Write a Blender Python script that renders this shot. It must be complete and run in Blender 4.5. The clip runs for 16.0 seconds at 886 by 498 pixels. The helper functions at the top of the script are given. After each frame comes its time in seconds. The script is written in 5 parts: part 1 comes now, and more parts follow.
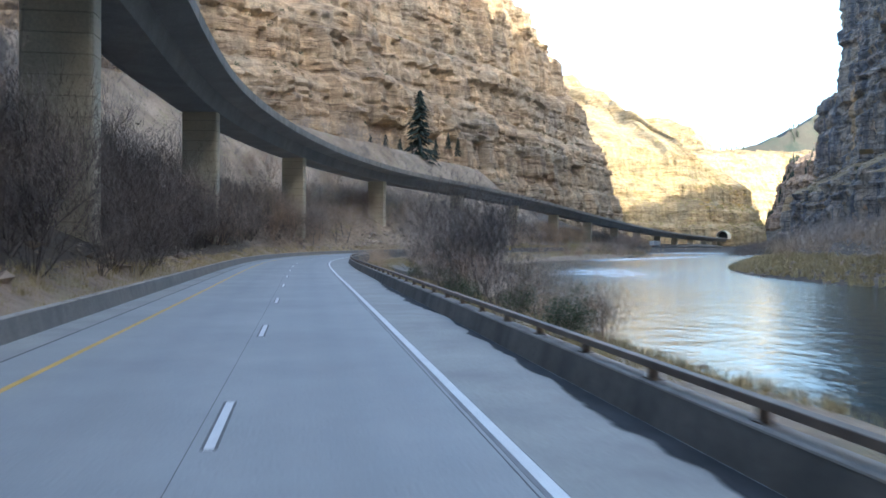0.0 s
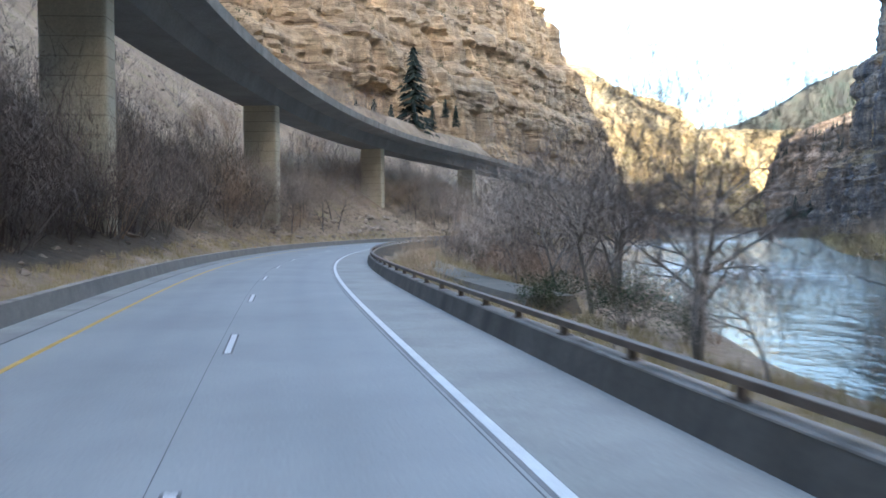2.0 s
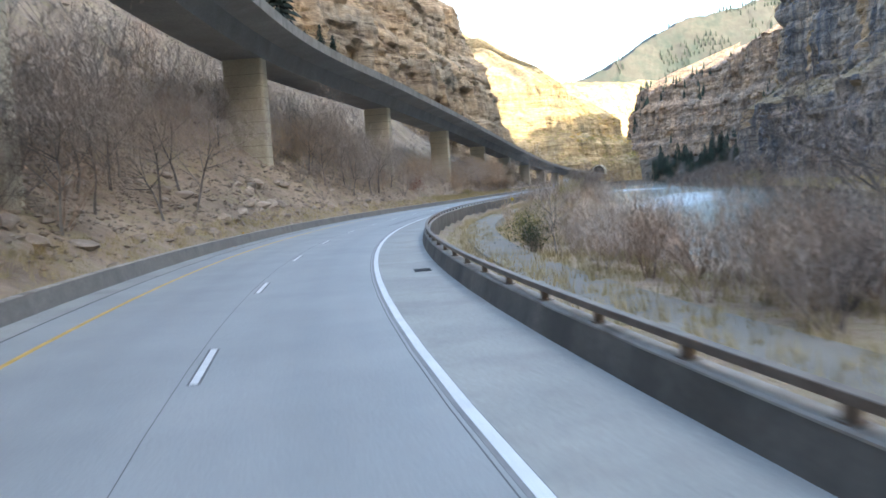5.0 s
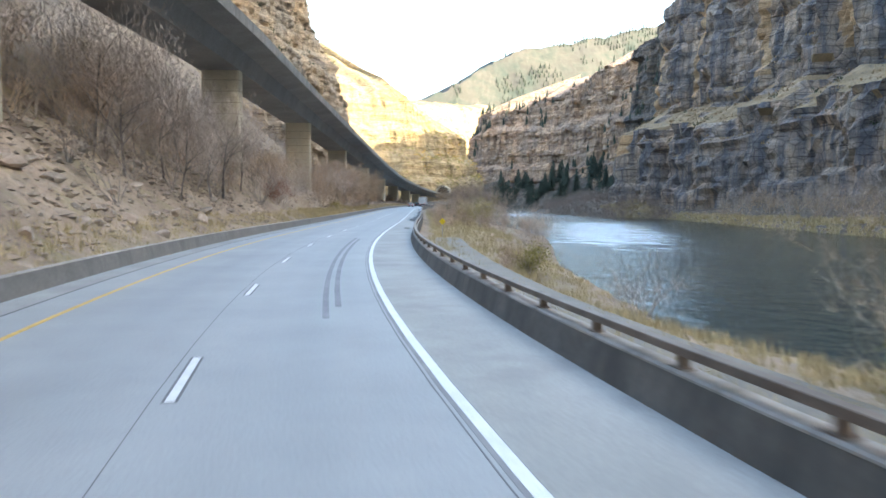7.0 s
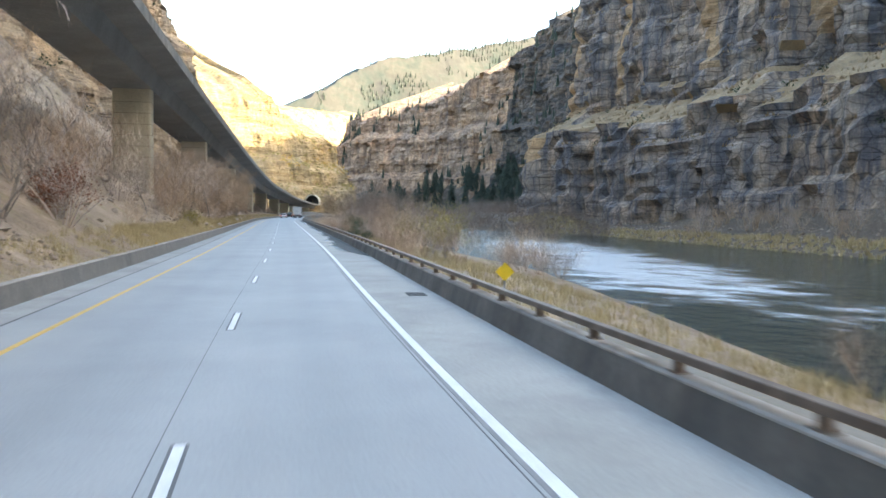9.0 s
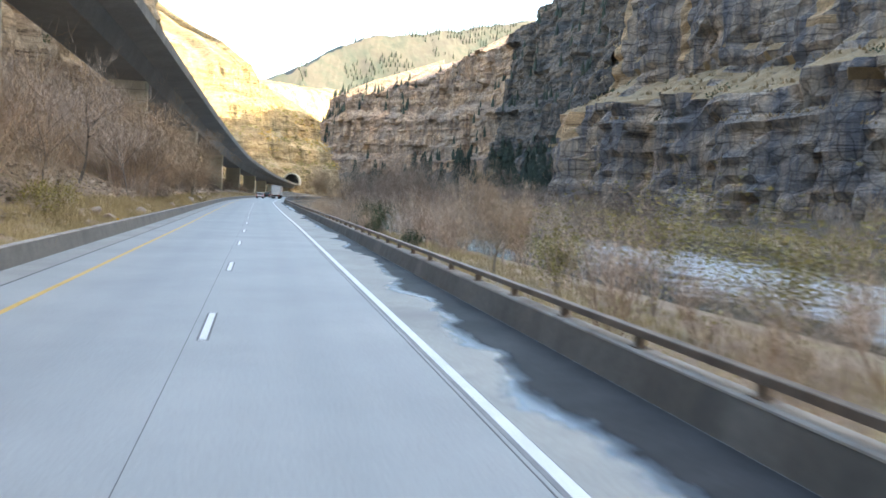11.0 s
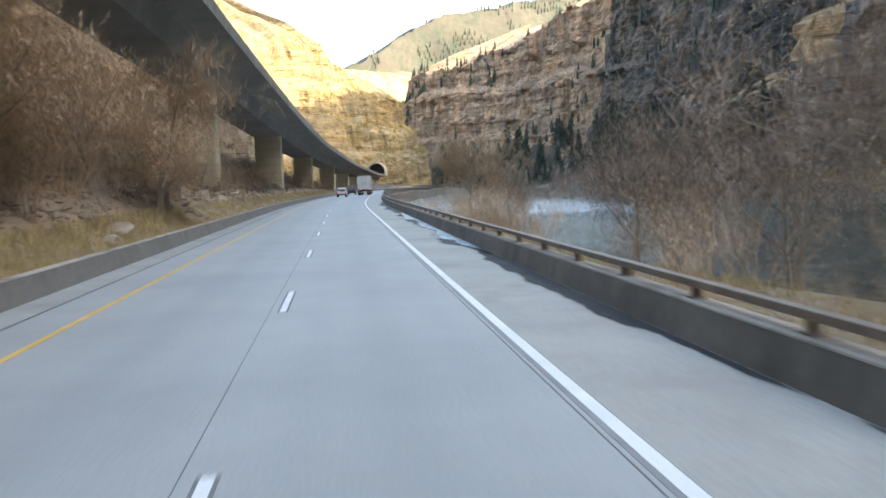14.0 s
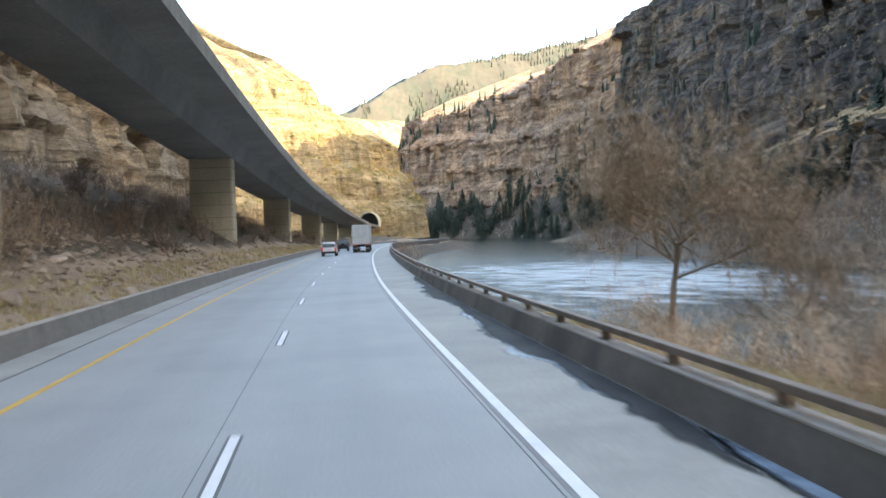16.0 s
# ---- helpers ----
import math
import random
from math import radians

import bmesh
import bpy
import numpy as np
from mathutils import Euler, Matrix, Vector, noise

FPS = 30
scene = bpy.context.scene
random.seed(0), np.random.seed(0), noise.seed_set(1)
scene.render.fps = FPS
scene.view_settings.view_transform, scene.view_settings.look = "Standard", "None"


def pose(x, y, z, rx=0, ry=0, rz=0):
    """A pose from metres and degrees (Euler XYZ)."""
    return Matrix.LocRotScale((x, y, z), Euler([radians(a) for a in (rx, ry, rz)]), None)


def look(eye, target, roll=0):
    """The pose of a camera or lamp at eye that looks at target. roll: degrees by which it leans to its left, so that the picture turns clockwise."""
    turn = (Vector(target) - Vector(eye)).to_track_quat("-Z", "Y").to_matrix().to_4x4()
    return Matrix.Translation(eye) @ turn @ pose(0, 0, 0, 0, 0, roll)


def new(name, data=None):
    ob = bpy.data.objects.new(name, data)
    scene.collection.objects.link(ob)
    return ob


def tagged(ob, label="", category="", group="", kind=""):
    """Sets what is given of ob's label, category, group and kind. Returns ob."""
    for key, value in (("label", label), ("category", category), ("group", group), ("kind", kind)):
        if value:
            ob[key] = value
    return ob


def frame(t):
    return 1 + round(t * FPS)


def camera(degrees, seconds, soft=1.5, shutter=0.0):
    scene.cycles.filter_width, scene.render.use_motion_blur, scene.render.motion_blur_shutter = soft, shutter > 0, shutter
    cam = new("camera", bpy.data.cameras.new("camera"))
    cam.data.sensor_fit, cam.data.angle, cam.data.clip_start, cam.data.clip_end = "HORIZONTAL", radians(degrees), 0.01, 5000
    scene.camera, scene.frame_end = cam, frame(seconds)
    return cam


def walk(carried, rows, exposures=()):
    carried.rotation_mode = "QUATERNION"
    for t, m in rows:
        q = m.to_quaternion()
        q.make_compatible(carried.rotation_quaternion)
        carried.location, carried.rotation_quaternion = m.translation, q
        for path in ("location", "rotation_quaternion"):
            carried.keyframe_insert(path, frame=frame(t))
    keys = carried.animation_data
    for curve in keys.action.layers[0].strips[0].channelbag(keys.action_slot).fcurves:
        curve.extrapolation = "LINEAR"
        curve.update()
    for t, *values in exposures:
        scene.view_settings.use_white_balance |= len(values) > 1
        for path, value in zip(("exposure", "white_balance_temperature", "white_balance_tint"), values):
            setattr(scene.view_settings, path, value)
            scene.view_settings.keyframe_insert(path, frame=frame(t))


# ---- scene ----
# The camera rides in a lorry along the lower carriageway of a canyon motorway.
PATH = [
    (0, 0.03, 0.37, 2.46, -0.46, -0.34, -9.11),
    (0.5, 0.06, 14.00, 2.50, -1.28, -1.42, -8.46),
    (1, -0.00, 27.23, 2.44, -1.28, 0.47, -11.17),
    (1.5, -0.02, 40.79, 2.47, -0.34, 0.74, -11.78),
    (2, -0.19, 54.32, 2.46, -1.45, 0.40, -10.86),
    (2.5, -0.20, 67.29, 2.46, -0.61, 2.10, -11.19),
    (3, -0.17, 80.14, 2.55, -1.44, 2.28, -11.78),
    (3.5, 0.04, 93.17, 2.60, -2.10, 2.82, -12.89),
    (4, 0.70, 106.09, 2.62, -2.77, 3.27, -15.22),
    (4.5, 1.93, 118.89, 2.64, -3.44, 3.64, -18.15),
    (5, 3.74, 131.53, 2.65, -3.96, 3.71, -21.09),
    (5.5, 6.10, 143.92, 2.61, -4.18, 3.26, -23.26),
    (6, 8.79, 155.73, 2.64, -4.28, 0.90, -27.90),
    (6.5, 12.55, 168.43, 2.58, -4.30, 0.21, -31.24),
    (7, 16.52, 180.61, 2.49, -3.20, 0.05, -32.55),
    (7.5, 21.38, 192.87, 2.47, -2.76, 0.78, -36.64),
    (8, 26.57, 204.96, 2.46, -2.43, 1.07, -39.26),
    (8.5, 32.66, 216.90, 2.52, -2.39, 0.17, -40.47),
    (9, 39.21, 228.73, 2.53, -2.44, -0.50, -41.79),
    (9.5, 46.10, 240.40, 2.51, -2.57, -1.21, -42.97),
    (10, 53.12, 251.87, 2.48, -2.76, -1.78, -43.78),
    (10.5, 60.09, 263.08, 2.48, -3.03, -1.57, -44.12),
    (11, 66.83, 274.13, 2.46, -3.38, -2.60, -43.29),
    (11.5, 74.51, 286.17, 2.49, -2.72, -2.89, -43.16),
    (12, 81.80, 298.23, 2.47, -2.00, -3.17, -41.48),
    (12.5, 89.07, 310.28, 2.41, -1.31, -1.58, -38.31),
    (13, 96.04, 321.52, 2.30, -2.73, -0.43, -36.40),
    (13.5, 103.06, 333.68, 2.44, -4.89, -0.32, -37.19),
    (14, 110.39, 345.40, 2.30, -4.53, 2.43, -37.97),
    (14.5, 117.90, 358.04, 2.43, -3.12, 1.50, -38.23),
    (15, 125.00, 369.59, 2.37, -3.30, 2.29, -38.81),
    (15.5, 132.48, 381.90, 2.49, -2.82, 2.37, -39.40),
    (16, 139.91, 393.91, 2.49, -1.08, 1.92, -38.77),
]

EXPOSURE = 2.7
cam = camera(54.5, 16.0, 1.6, 0.25)
walk(cam, [(t, pose(x, y, z, 90 + p, r, w)) for t, x, y, z, p, r, w in PATH],
     [(0.0, EXPOSURE - 0.24, 5700, 3), (3.0, EXPOSURE + 0.18, 5950, 3), (5.5, EXPOSURE + 0.22, 6250, 3), (7.0, EXPOSURE + 0.42, 6500, 3), (8.0, EXPOSURE + 0.4, 6700, 3),
      (11.5, EXPOSURE + 0.45, 7000, 4), (12.5, EXPOSURE + 0.46, 7200, 4), (13.5, EXPOSURE + 0.24, 7400, 5), (14.5, EXPOSURE + 0.42, 7400, 5), (15.2, EXPOSURE + 0.3, 7400, 6), (16.0, EXPOSURE + 0.36, 7400, 6)])

# ---- light: clear winter sky, low sun from beyond the right-hand canyon wall ----
SUN_BEARING, SUN_HEIGHT = 150.0, 25.0
world = bpy.data.worlds.new("sky")
scene.world = world
world.use_nodes = True
wn = world.node_tree.nodes
sky = wn.new("ShaderNodeTexSky")
sky.sky_type = "NISHITA"
sky.sun_disc = False
sky.sun_elevation = radians(SUN_HEIGHT)
sky.sun_rotation = radians(SUN_BEARING)
sky.air_density, sky.dust_density, sky.ozone_density = 1.0, 3.0, 1.0
wn["Background"].inputs["Strength"].default_value = 0.15
world.node_tree.links.new(sky.outputs["Color"], wn["Background"].inputs["Color"])
sun = new("sun", bpy.data.lights.new("sun", "SUN"))
sun.data.energy, sun.data.angle, sun.data.color = 2.0, radians(0.5), (1.0, 0.88, 0.68)
_b, _e = radians(SUN_BEARING), radians(SUN_HEIGHT)
sun.matrix_world = look((0, 0, 300), (-math.sin(_b) * math.cos(_e), -math.cos(_b) * math.cos(_e), 300 - math.sin(_e)))


# ---- numeric helpers ----
def hash01(a, b, c):
    """A repeatable random number from 0 to 1 for each cell of a lattice."""
    n = (np.asarray(a).astype(np.int64) * 73856093) ^ (np.asarray(b).astype(np.int64) * 19349663) ^ (np.asarray(c).astype(np.int64) * 83492791)
    n = (n ^ (n >> 13)) * 1274126177
    n = n ^ (n >> 16)
    return (n & 0xFFFFF) / float(0xFFFFF)


def vnoise(x, y, seed=0):
    """Smooth value noise, -1 to 1."""
    x, y = np.broadcast_arrays(np.asarray(x, float), np.asarray(y, float))
    i, j = np.floor(x), np.floor(y)
    u, v = x - i, y - j
    u, v = u * u * (3 - 2 * u), v * v * (3 - 2 * v)
    a, b = hash01(i, j, seed), hash01(i + 1, j, seed)
    c, d = hash01(i, j + 1, seed), hash01(i + 1, j + 1, seed)
    return 2 * ((a * (1 - u) + b * u) * (1 - v) + (c * (1 - u) + d * u) * v) - 1


def fbm(x, y, seed=0, octaves=4):
    total, amp, norm = 0.0, 1.0, 0.0
    for o in range(octaves):
        total = total + amp * vnoise(np.asarray(x) * 2 ** o, np.asarray(y) * 2 ** o, seed + 17 * o)
        norm += amp
        amp *= 0.5
    return total / norm


# ---- the road's line: curvature every 30 m of its length ----
KAPPA = [-0.05, -0.06, 0.09, 0.1, -0.8, -3.6, -4.04, -4.06, -3.47, -2.37, -0.47, 0.52, -0.16, 0.32, -0.23, 0, -0.05, -1.17,
         -0.33, -0.5, -0.4, -1.2, -2.4, -2.4, -1, 1.5, 4, 4.5]
RS = np.arange(-160.0, 800.1, 2.0)
_k = np.interp(RS, -40 + 30 * np.arange(len(KAPPA)), KAPPA) * 1e-3
RT = np.concatenate([[0], np.cumsum((_k[1:] + _k[:-1]) / 2 * 2.0)])
RT -= np.interp(0, RS, RT)
RX = np.concatenate([[0], np.cumsum(-(np.sin(RT[1:]) + np.sin(RT[:-1])) / 2 * 2.0)])
RY = np.concatenate([[0], np.cumsum((np.cos(RT[1:]) + np.cos(RT[:-1])) / 2 * 2.0)])
RX -= np.interp(0, RS, RX)
RY -= np.interp(0, RS, RY)


def at_road(s, off):
    """World x, y at a length s along the road and an offset to its right."""
    t = np.interp(s, RS, RT)
    return np.interp(s, RS, RX) + off * np.cos(t), np.interp(s, RS, RY) + off * np.sin(t)


def heading(s):
    return math.degrees(float(np.interp(s, RS, RT)))


def on_road(s, off, z=0.0, turn=0.0):
    x, y = at_road(s, off)
    return pose(float(x), float(y), z, 0, 0, heading(s) + turn)


def road_coords(x, y):
    """The length and offset of the nearest point of the road, for arrays."""
    shape = np.shape(x)
    x, y = np.ravel(x), np.ravel(y)
    s, off = np.empty(len(x)), np.empty(len(x))
    for a in range(0, len(x), 20000):
        px, py = x[a:a + 20000, None], y[a:a + 20000, None]
        i = np.argmin((px - RX) ** 2 + (py - RY) ** 2, axis=1)
        dx, dy = px[:, 0] - RX[i], py[:, 0] - RY[i]
        s[a:a + 20000] = RS[i] - np.sin(RT[i]) * dx + np.cos(RT[i]) * dy
        off[a:a + 20000] = np.cos(RT[i]) * dx + np.sin(RT[i]) * dy
    return s.reshape(shape), off.reshape(shape)


# ---- mesh helpers ----
def mesh_from(name, verts, faces, mat, smooth=False):
    me = bpy.data.meshes.new(name)
    me.from_pydata(np.asarray(verts, float).tolist(), [], np.asarray(faces).tolist() if isinstance(faces, np.ndarray) else faces)
    me.materials.append(mat)
    if smooth:
        me.polygons.foreach_set("use_smooth", [True] * len(me.polygons))
    me.update()
    return me


def put(ob, parent):
    ob.parent = parent
    return ob


def part(name, bm, material, parent, label="", smooth=False):
    """Links a bmesh as one mesh object under a thing or a part."""
    me = bpy.data.meshes.new(name)
    bm.to_mesh(me)
    bm.free()
    me.materials.append(material)
    if smooth:
        me.polygons.foreach_set("use_smooth", [True] * len(me.polygons))
    ob = new(name, me)
    ob.parent = parent
    if label:
        ob["label"] = label
    return ob


def bm_box(sx, sy, sz, x=0, y=0, z=0, bevel=0.0, segments=1):
    """A box with its base's centre at x, y, z."""
    bm = bmesh.new()
    bmesh.ops.create_cube(bm, size=1.0)
    bmesh.ops.transform(bm, matrix=Matrix.Translation((x, y, z + sz / 2)) @ Matrix.Diagonal((sx, sy, sz, 1)), verts=bm.verts)
    if bevel:
        bmesh.ops.bevel(bm, geom=bm.edges[:] + bm.verts[:], offset=bevel, segments=segments, affect="EDGES", profile=0.6)
    return bm


def bm_cyl(r, depth, m=None, r2=None, n=20):
    bm = bmesh.new()
    bmesh.ops.create_cone(bm, cap_ends=True, segments=n, radius1=r, radius2=r if r2 is None else r2, depth=depth)
    if m is not None:
        bmesh.ops.transform(bm, matrix=m, verts=bm.verts)
    return bm


def bm_join(*many):
    out = bmesh.new()
    for b in many:
        me = bpy.data.meshes.new("tmp")
        b.to_mesh(me)
        b.free()
        out.from_mesh(me)
        bpy.data.meshes.remove(me)
    return out


def loft(name, line, profile, mat, closed=True, smooth=False, jitter=0.0):
    """Sweeps an x, z profile along a line of (x, y, z, turn in radians)."""
    line = np.asarray(line, float)
    prof = np.asarray(profile, float)
    n, k = len(line), len(prof)
    ct, st = np.cos(line[:, 3])[:, None], np.sin(line[:, 3])[:, None]
    v = np.stack([line[:, 0:1] + ct * prof[None, :, 0], line[:, 1:2] + st * prof[None, :, 0], line[:, 2:3] + np.repeat(prof[None, :, 1], n, 0)], -1)
    if jitter:
        v[..., 2] += jitter * vnoise(np.arange(n)[:, None] * 0.23, np.arange(k)[None] * 3.1, 5)
    kk = k if closed else k - 1
    i, j = np.meshgrid(np.arange(n - 1), np.arange(kk), indexing="ij")
    j2 = (j + 1) % k
    f = np.stack([i * k + j, i * k + j2, (i + 1) * k + j2, (i + 1) * k + j], -1).reshape(-1, 4)
    faces = f.tolist()
    if closed:
        faces += [list(range(k))[::-1], [(n - 1) * k + q for q in range(k)]]
    return mesh_from(name, v.reshape(-1, 3), faces, mat, smooth)


def road_line(s0, s1, ds, z=0.0):
    s = np.arange(s0, s1 + 1e-6, ds)
    x, y = at_road(s, 0.0)
    return np.stack([x, y, np.full(len(s), z), np.interp(s, RS, RT)], -1)


def grid_faces(n, m):
    i, j = np.meshgrid(np.arange(n - 1), np.arange(m - 1), indexing="ij")
    return np.stack([i * m + j, (i + 1) * m + j, (i + 1) * m + j + 1, i * m + j + 1], -1).reshape(-1, 4)


# ---- materials ----
def tree_of(name):
    mat = bpy.data.materials.new(name)
    mat.use_nodes = True
    nt = mat.node_tree
    return mat, nt, nt.nodes["Principled BSDF"]


def noise_node(nt, coord, scale, detail=6.0, rough=0.6, stretch=(1, 1, 1)):
    mp = nt.nodes.new("ShaderNodeMapping")
    mp.inputs["Scale"].default_value = stretch
    nt.links.new(coord, mp.inputs["Vector"])
    n = nt.nodes.new("ShaderNodeTexNoise")
    n.inputs["Scale"].default_value = scale
    n.inputs["Detail"].default_value = detail
    n.inputs["Roughness"].default_value = rough
    nt.links.new(mp.outputs["Vector"], n.inputs["Vector"])
    return n.outputs["Fac"]


def ramp_node(nt, fac, stops):
    r = nt.nodes.new("ShaderNodeValToRGB")
    els = r.color_ramp.elements
    while len(els) < len(stops):
        els.new(0.5)
    for e, (p, c) in zip(els, stops):
        e.position, e.color = p, (*c, 1)
    nt.links.new(fac, r.inputs["Fac"])
    return r.outputs["Color"]


def mix_node(nt, kind, fac, a, b):
    m = nt.nodes.new("ShaderNodeMix")
    m.data_type, m.blend_type = "RGBA", kind
    if isinstance(fac, (int, float)):
        m.inputs[0].default_value = fac
    else:
        nt.links.new(fac, m.inputs[0])
    for sock, val in ((m.inputs[6], a), (m.inputs[7], b)):
        if isinstance(val, tuple):
            sock.default_value = (*val, 1)
        else:
            nt.links.new(val, sock)
    return m.outputs[2]


def bump_node(nt, bsdf, height, strength, distance):
    b = nt.nodes.new("ShaderNodeBump")
    b.inputs["Strength"].default_value = strength
    b.inputs["Distance"].default_value = distance
    nt.links.new(height, b.inputs["Height"])
    nt.links.new(b.outputs["Normal"], bsdf.inputs["Normal"])


def world_coord(nt):
    return nt.nodes.new("ShaderNodeNewGeometry").outputs["Position"]


def object_coord(nt):
    return nt.nodes.new("ShaderNodeTexCoord").outputs["Object"]


def surface(name, dark, light, scale, rough=0.8, fine=30.0, bump=0.3, depth=0.02, metal=0.0, local=False, stains=None, vary=0.0, stretch=(1, 1, 1), across=False):
    """Two scales of mottling between a dark and a light tone, optional stains and a tone for each object or piece."""
    mat, nt, bsdf = tree_of(name)
    co = object_coord(nt) if local else world_coord(nt)
    big = noise_node(nt, co, scale, 5, 0.6, stretch)
    small = noise_node(nt, co, fine, 4, 0.7)
    col = ramp_node(nt, big, [(0.3, dark), (0.7, light)])
    shade = ramp_node(nt, small, [(0.25, (0.72, 0.72, 0.72)), (0.75, (1.12, 1.12, 1.12))])
    col = mix_node(nt, "MULTIPLY", 1.0, col, shade)
    if stains:
        colour, s_scale, low, high, s_stretch = stains
        st = noise_node(nt, co, s_scale, 6, 0.65, s_stretch)
        f = ramp_node(nt, st, [(low, (0, 0, 0)), (high, (1, 1, 1))])
        col = mix_node(nt, "MIX", f, col, colour)
    if vary:
        info = nt.nodes.new("ShaderNodeObjectInfo").outputs["Random"]
        tone = ramp_node(nt, info, [(0.0, (1 - vary, 1 - vary, 1 - vary)), (1.0, (1 + vary, 1 + vary * 0.9, 1 + vary * 0.8))])
        col = mix_node(nt, "MULTIPLY", 1.0, col, tone)
    if across:
        # wheels polish and oil darkens the lanes along their length
        at = nt.nodes.new("ShaderNodeAttribute")
        at.attribute_name = "wear"
        amount = mix_node(nt, "MULTIPLY", 1.0, at.outputs["Color"], ramp_node(nt, noise_node(nt, co, 0.08, 3, 0.5), [(0.3, (0.6, 0.6, 0.6)), (0.7, (1, 1, 1))]))
        col = mix_node(nt, "MIX", amount, col, (0.2, 0.205, 0.21))
    nt.links.new(col, bsdf.inputs["Base Color"])
    bsdf.inputs["Roughness"].default_value = rough
    bsdf.inputs["Metallic"].default_value = metal
    if bump:
        bump_node(nt, bsdf, small, bump, depth)
    return mat


def rock(name, tones, streak, streak_amount, bed=0.55, crack=(0.2, 0.2, 0.6), open_joint=0.85, stain_from=0.46):
    """Layered canyon rock: beds across, weather streaks down, blotches of lichen and dust."""
    mat, nt, bsdf = tree_of(name)
    co = world_coord(nt)
    beds = noise_node(nt, co, 0.5, 7, 0.65, (0.05, 0.05, bed))
    blotch = noise_node(nt, co, 0.045, 5, 0.6)
    fine = noise_node(nt, co, 1.4, 8, 0.75, (1, 1, 1.6))
    col = ramp_node(nt, beds, [(0.3, tones[0]), (0.45, tones[1]), (0.58, tones[2]), (0.72, tones[1])])
    col2 = ramp_node(nt, blotch, [(0.35, (0.75, 0.78, 0.82)), (0.65, (1.15, 1.05, 0.92))])
    col = mix_node(nt, "MULTIPLY", 1.0, col, col2)
    st = noise_node(nt, co, 0.22, 7, 0.7, (1, 1, 0.11))
    f = ramp_node(nt, st, [(stain_from, (0, 0, 0)), (stain_from + 0.2, (streak_amount,) * 3)])
    col = mix_node(nt, "MIX", f, col, streak)
    shade = ramp_node(nt, fine, [(0.3, (0.62, 0.62, 0.62)), (0.7, (1.2, 1.2, 1.2))])
    col = mix_node(nt, "MULTIPLY", 1.0, col, shade)
    # thin shaly seams between the beds
    seams = noise_node(nt, co, 1.0, 5, 0.6, (0.07, 0.07, 1.5))
    broken = noise_node(nt, co, 0.11, 4, 0.6, (1, 1, 1.5))
    lines = ramp_node(nt, seams, [(0.36, (0.33, 0.31, 0.31)), (0.45, (1, 1, 1)), (0.6, (1, 1, 1)), (0.72, (1.18, 1.14, 1.08))])
    where = ramp_node(nt, broken, [(0.38, (0.25, 0.25, 0.25)), (0.6, (1, 1, 1))])
    col = mix_node(nt, "MULTIPLY", where, col, lines)
    # open joints between the blocks of each bed
    vo = nt.nodes.new("ShaderNodeTexVoronoi")
    vo.feature = "DISTANCE_TO_EDGE"
    vo.inputs["Scale"].default_value = 1.0
    warp = nt.nodes.new("ShaderNodeVectorMath")
    warp.operation = "MULTIPLY_ADD"
    nt.links.new(co, warp.inputs[0])
    warp.inputs[1].default_value = crack
    tex = nt.nodes.new("ShaderNodeTexNoise")
    tex.inputs["Scale"].default_value = 0.12
    tex.inputs["Detail"].default_value = 3.0
    nt.links.new(co, tex.inputs["Vector"])
    nt.links.new(tex.outputs["Color"], warp.inputs[2])
    nt.links.new(warp.outputs[0], vo.inputs["Vector"])
    joint = ramp_node(nt, vo.outputs["Distance"], [(0.0, (0.38, 0.36, 0.36)), (0.07, (1, 1, 1))])
    col = mix_node(nt, "MULTIPLY", open_joint, col, joint)
    nt.links.new(col, bsdf.inputs["Base Color"])
    bsdf.inputs["Roughness"].default_value = 0.92
    bsdf.inputs["Specular IOR Level"].default_value = 0.2
    add = nt.nodes.new("ShaderNodeMath")
    add.operation = "ADD"
    nt.links.new(fine, add.inputs[0])
    nt.links.new(noise_node(nt, co, 1.1, 6, 0.7, (0.25, 0.25, 2.2)), add.inputs[1])
    bump_node(nt, bsdf, add.outputs[0], 0.9, 0.8)
    return mat


M_ROCK_WARM = rock("tan_layered_rock", ((0.28, 0.195, 0.13), (0.56, 0.42, 0.275), (0.71, 0.555, 0.375)), (0.14, 0.105, 0.08), 0.6, open_joint=0.4)
M_ROCK_GREY = rock("grey_layered_rock", ((0.23, 0.21, 0.195), (0.54, 0.455, 0.37), (0.74, 0.6, 0.455)), (0.165, 0.17, 0.19), 0.92, 0.55, (0.28, 0.28, 0.34), 0.75, 0.385)
M_ROCK_OCHRE = rock("ochre_fresh_rock", ((0.34, 0.235, 0.14), (0.58, 0.42, 0.26), (0.74, 0.56, 0.36)), (0.2, 0.155, 0.12), 0.45, 0.9, (0.3, 0.3, 0.5), 0.25, 0.52)
M_LEDGE = surface("dry_grass_on_rock_ledges", (0.3, 0.215, 0.12), (0.5, 0.37, 0.22), 0.3, 0.95, 2.5, 0.8, 0.3, stains=((0.2, 0.16, 0.11), 0.6, 0.5, 0.7, (1, 1, 1)))
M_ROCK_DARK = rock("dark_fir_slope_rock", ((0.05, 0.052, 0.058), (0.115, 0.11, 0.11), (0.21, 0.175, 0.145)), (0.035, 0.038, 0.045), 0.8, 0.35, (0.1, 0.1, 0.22))
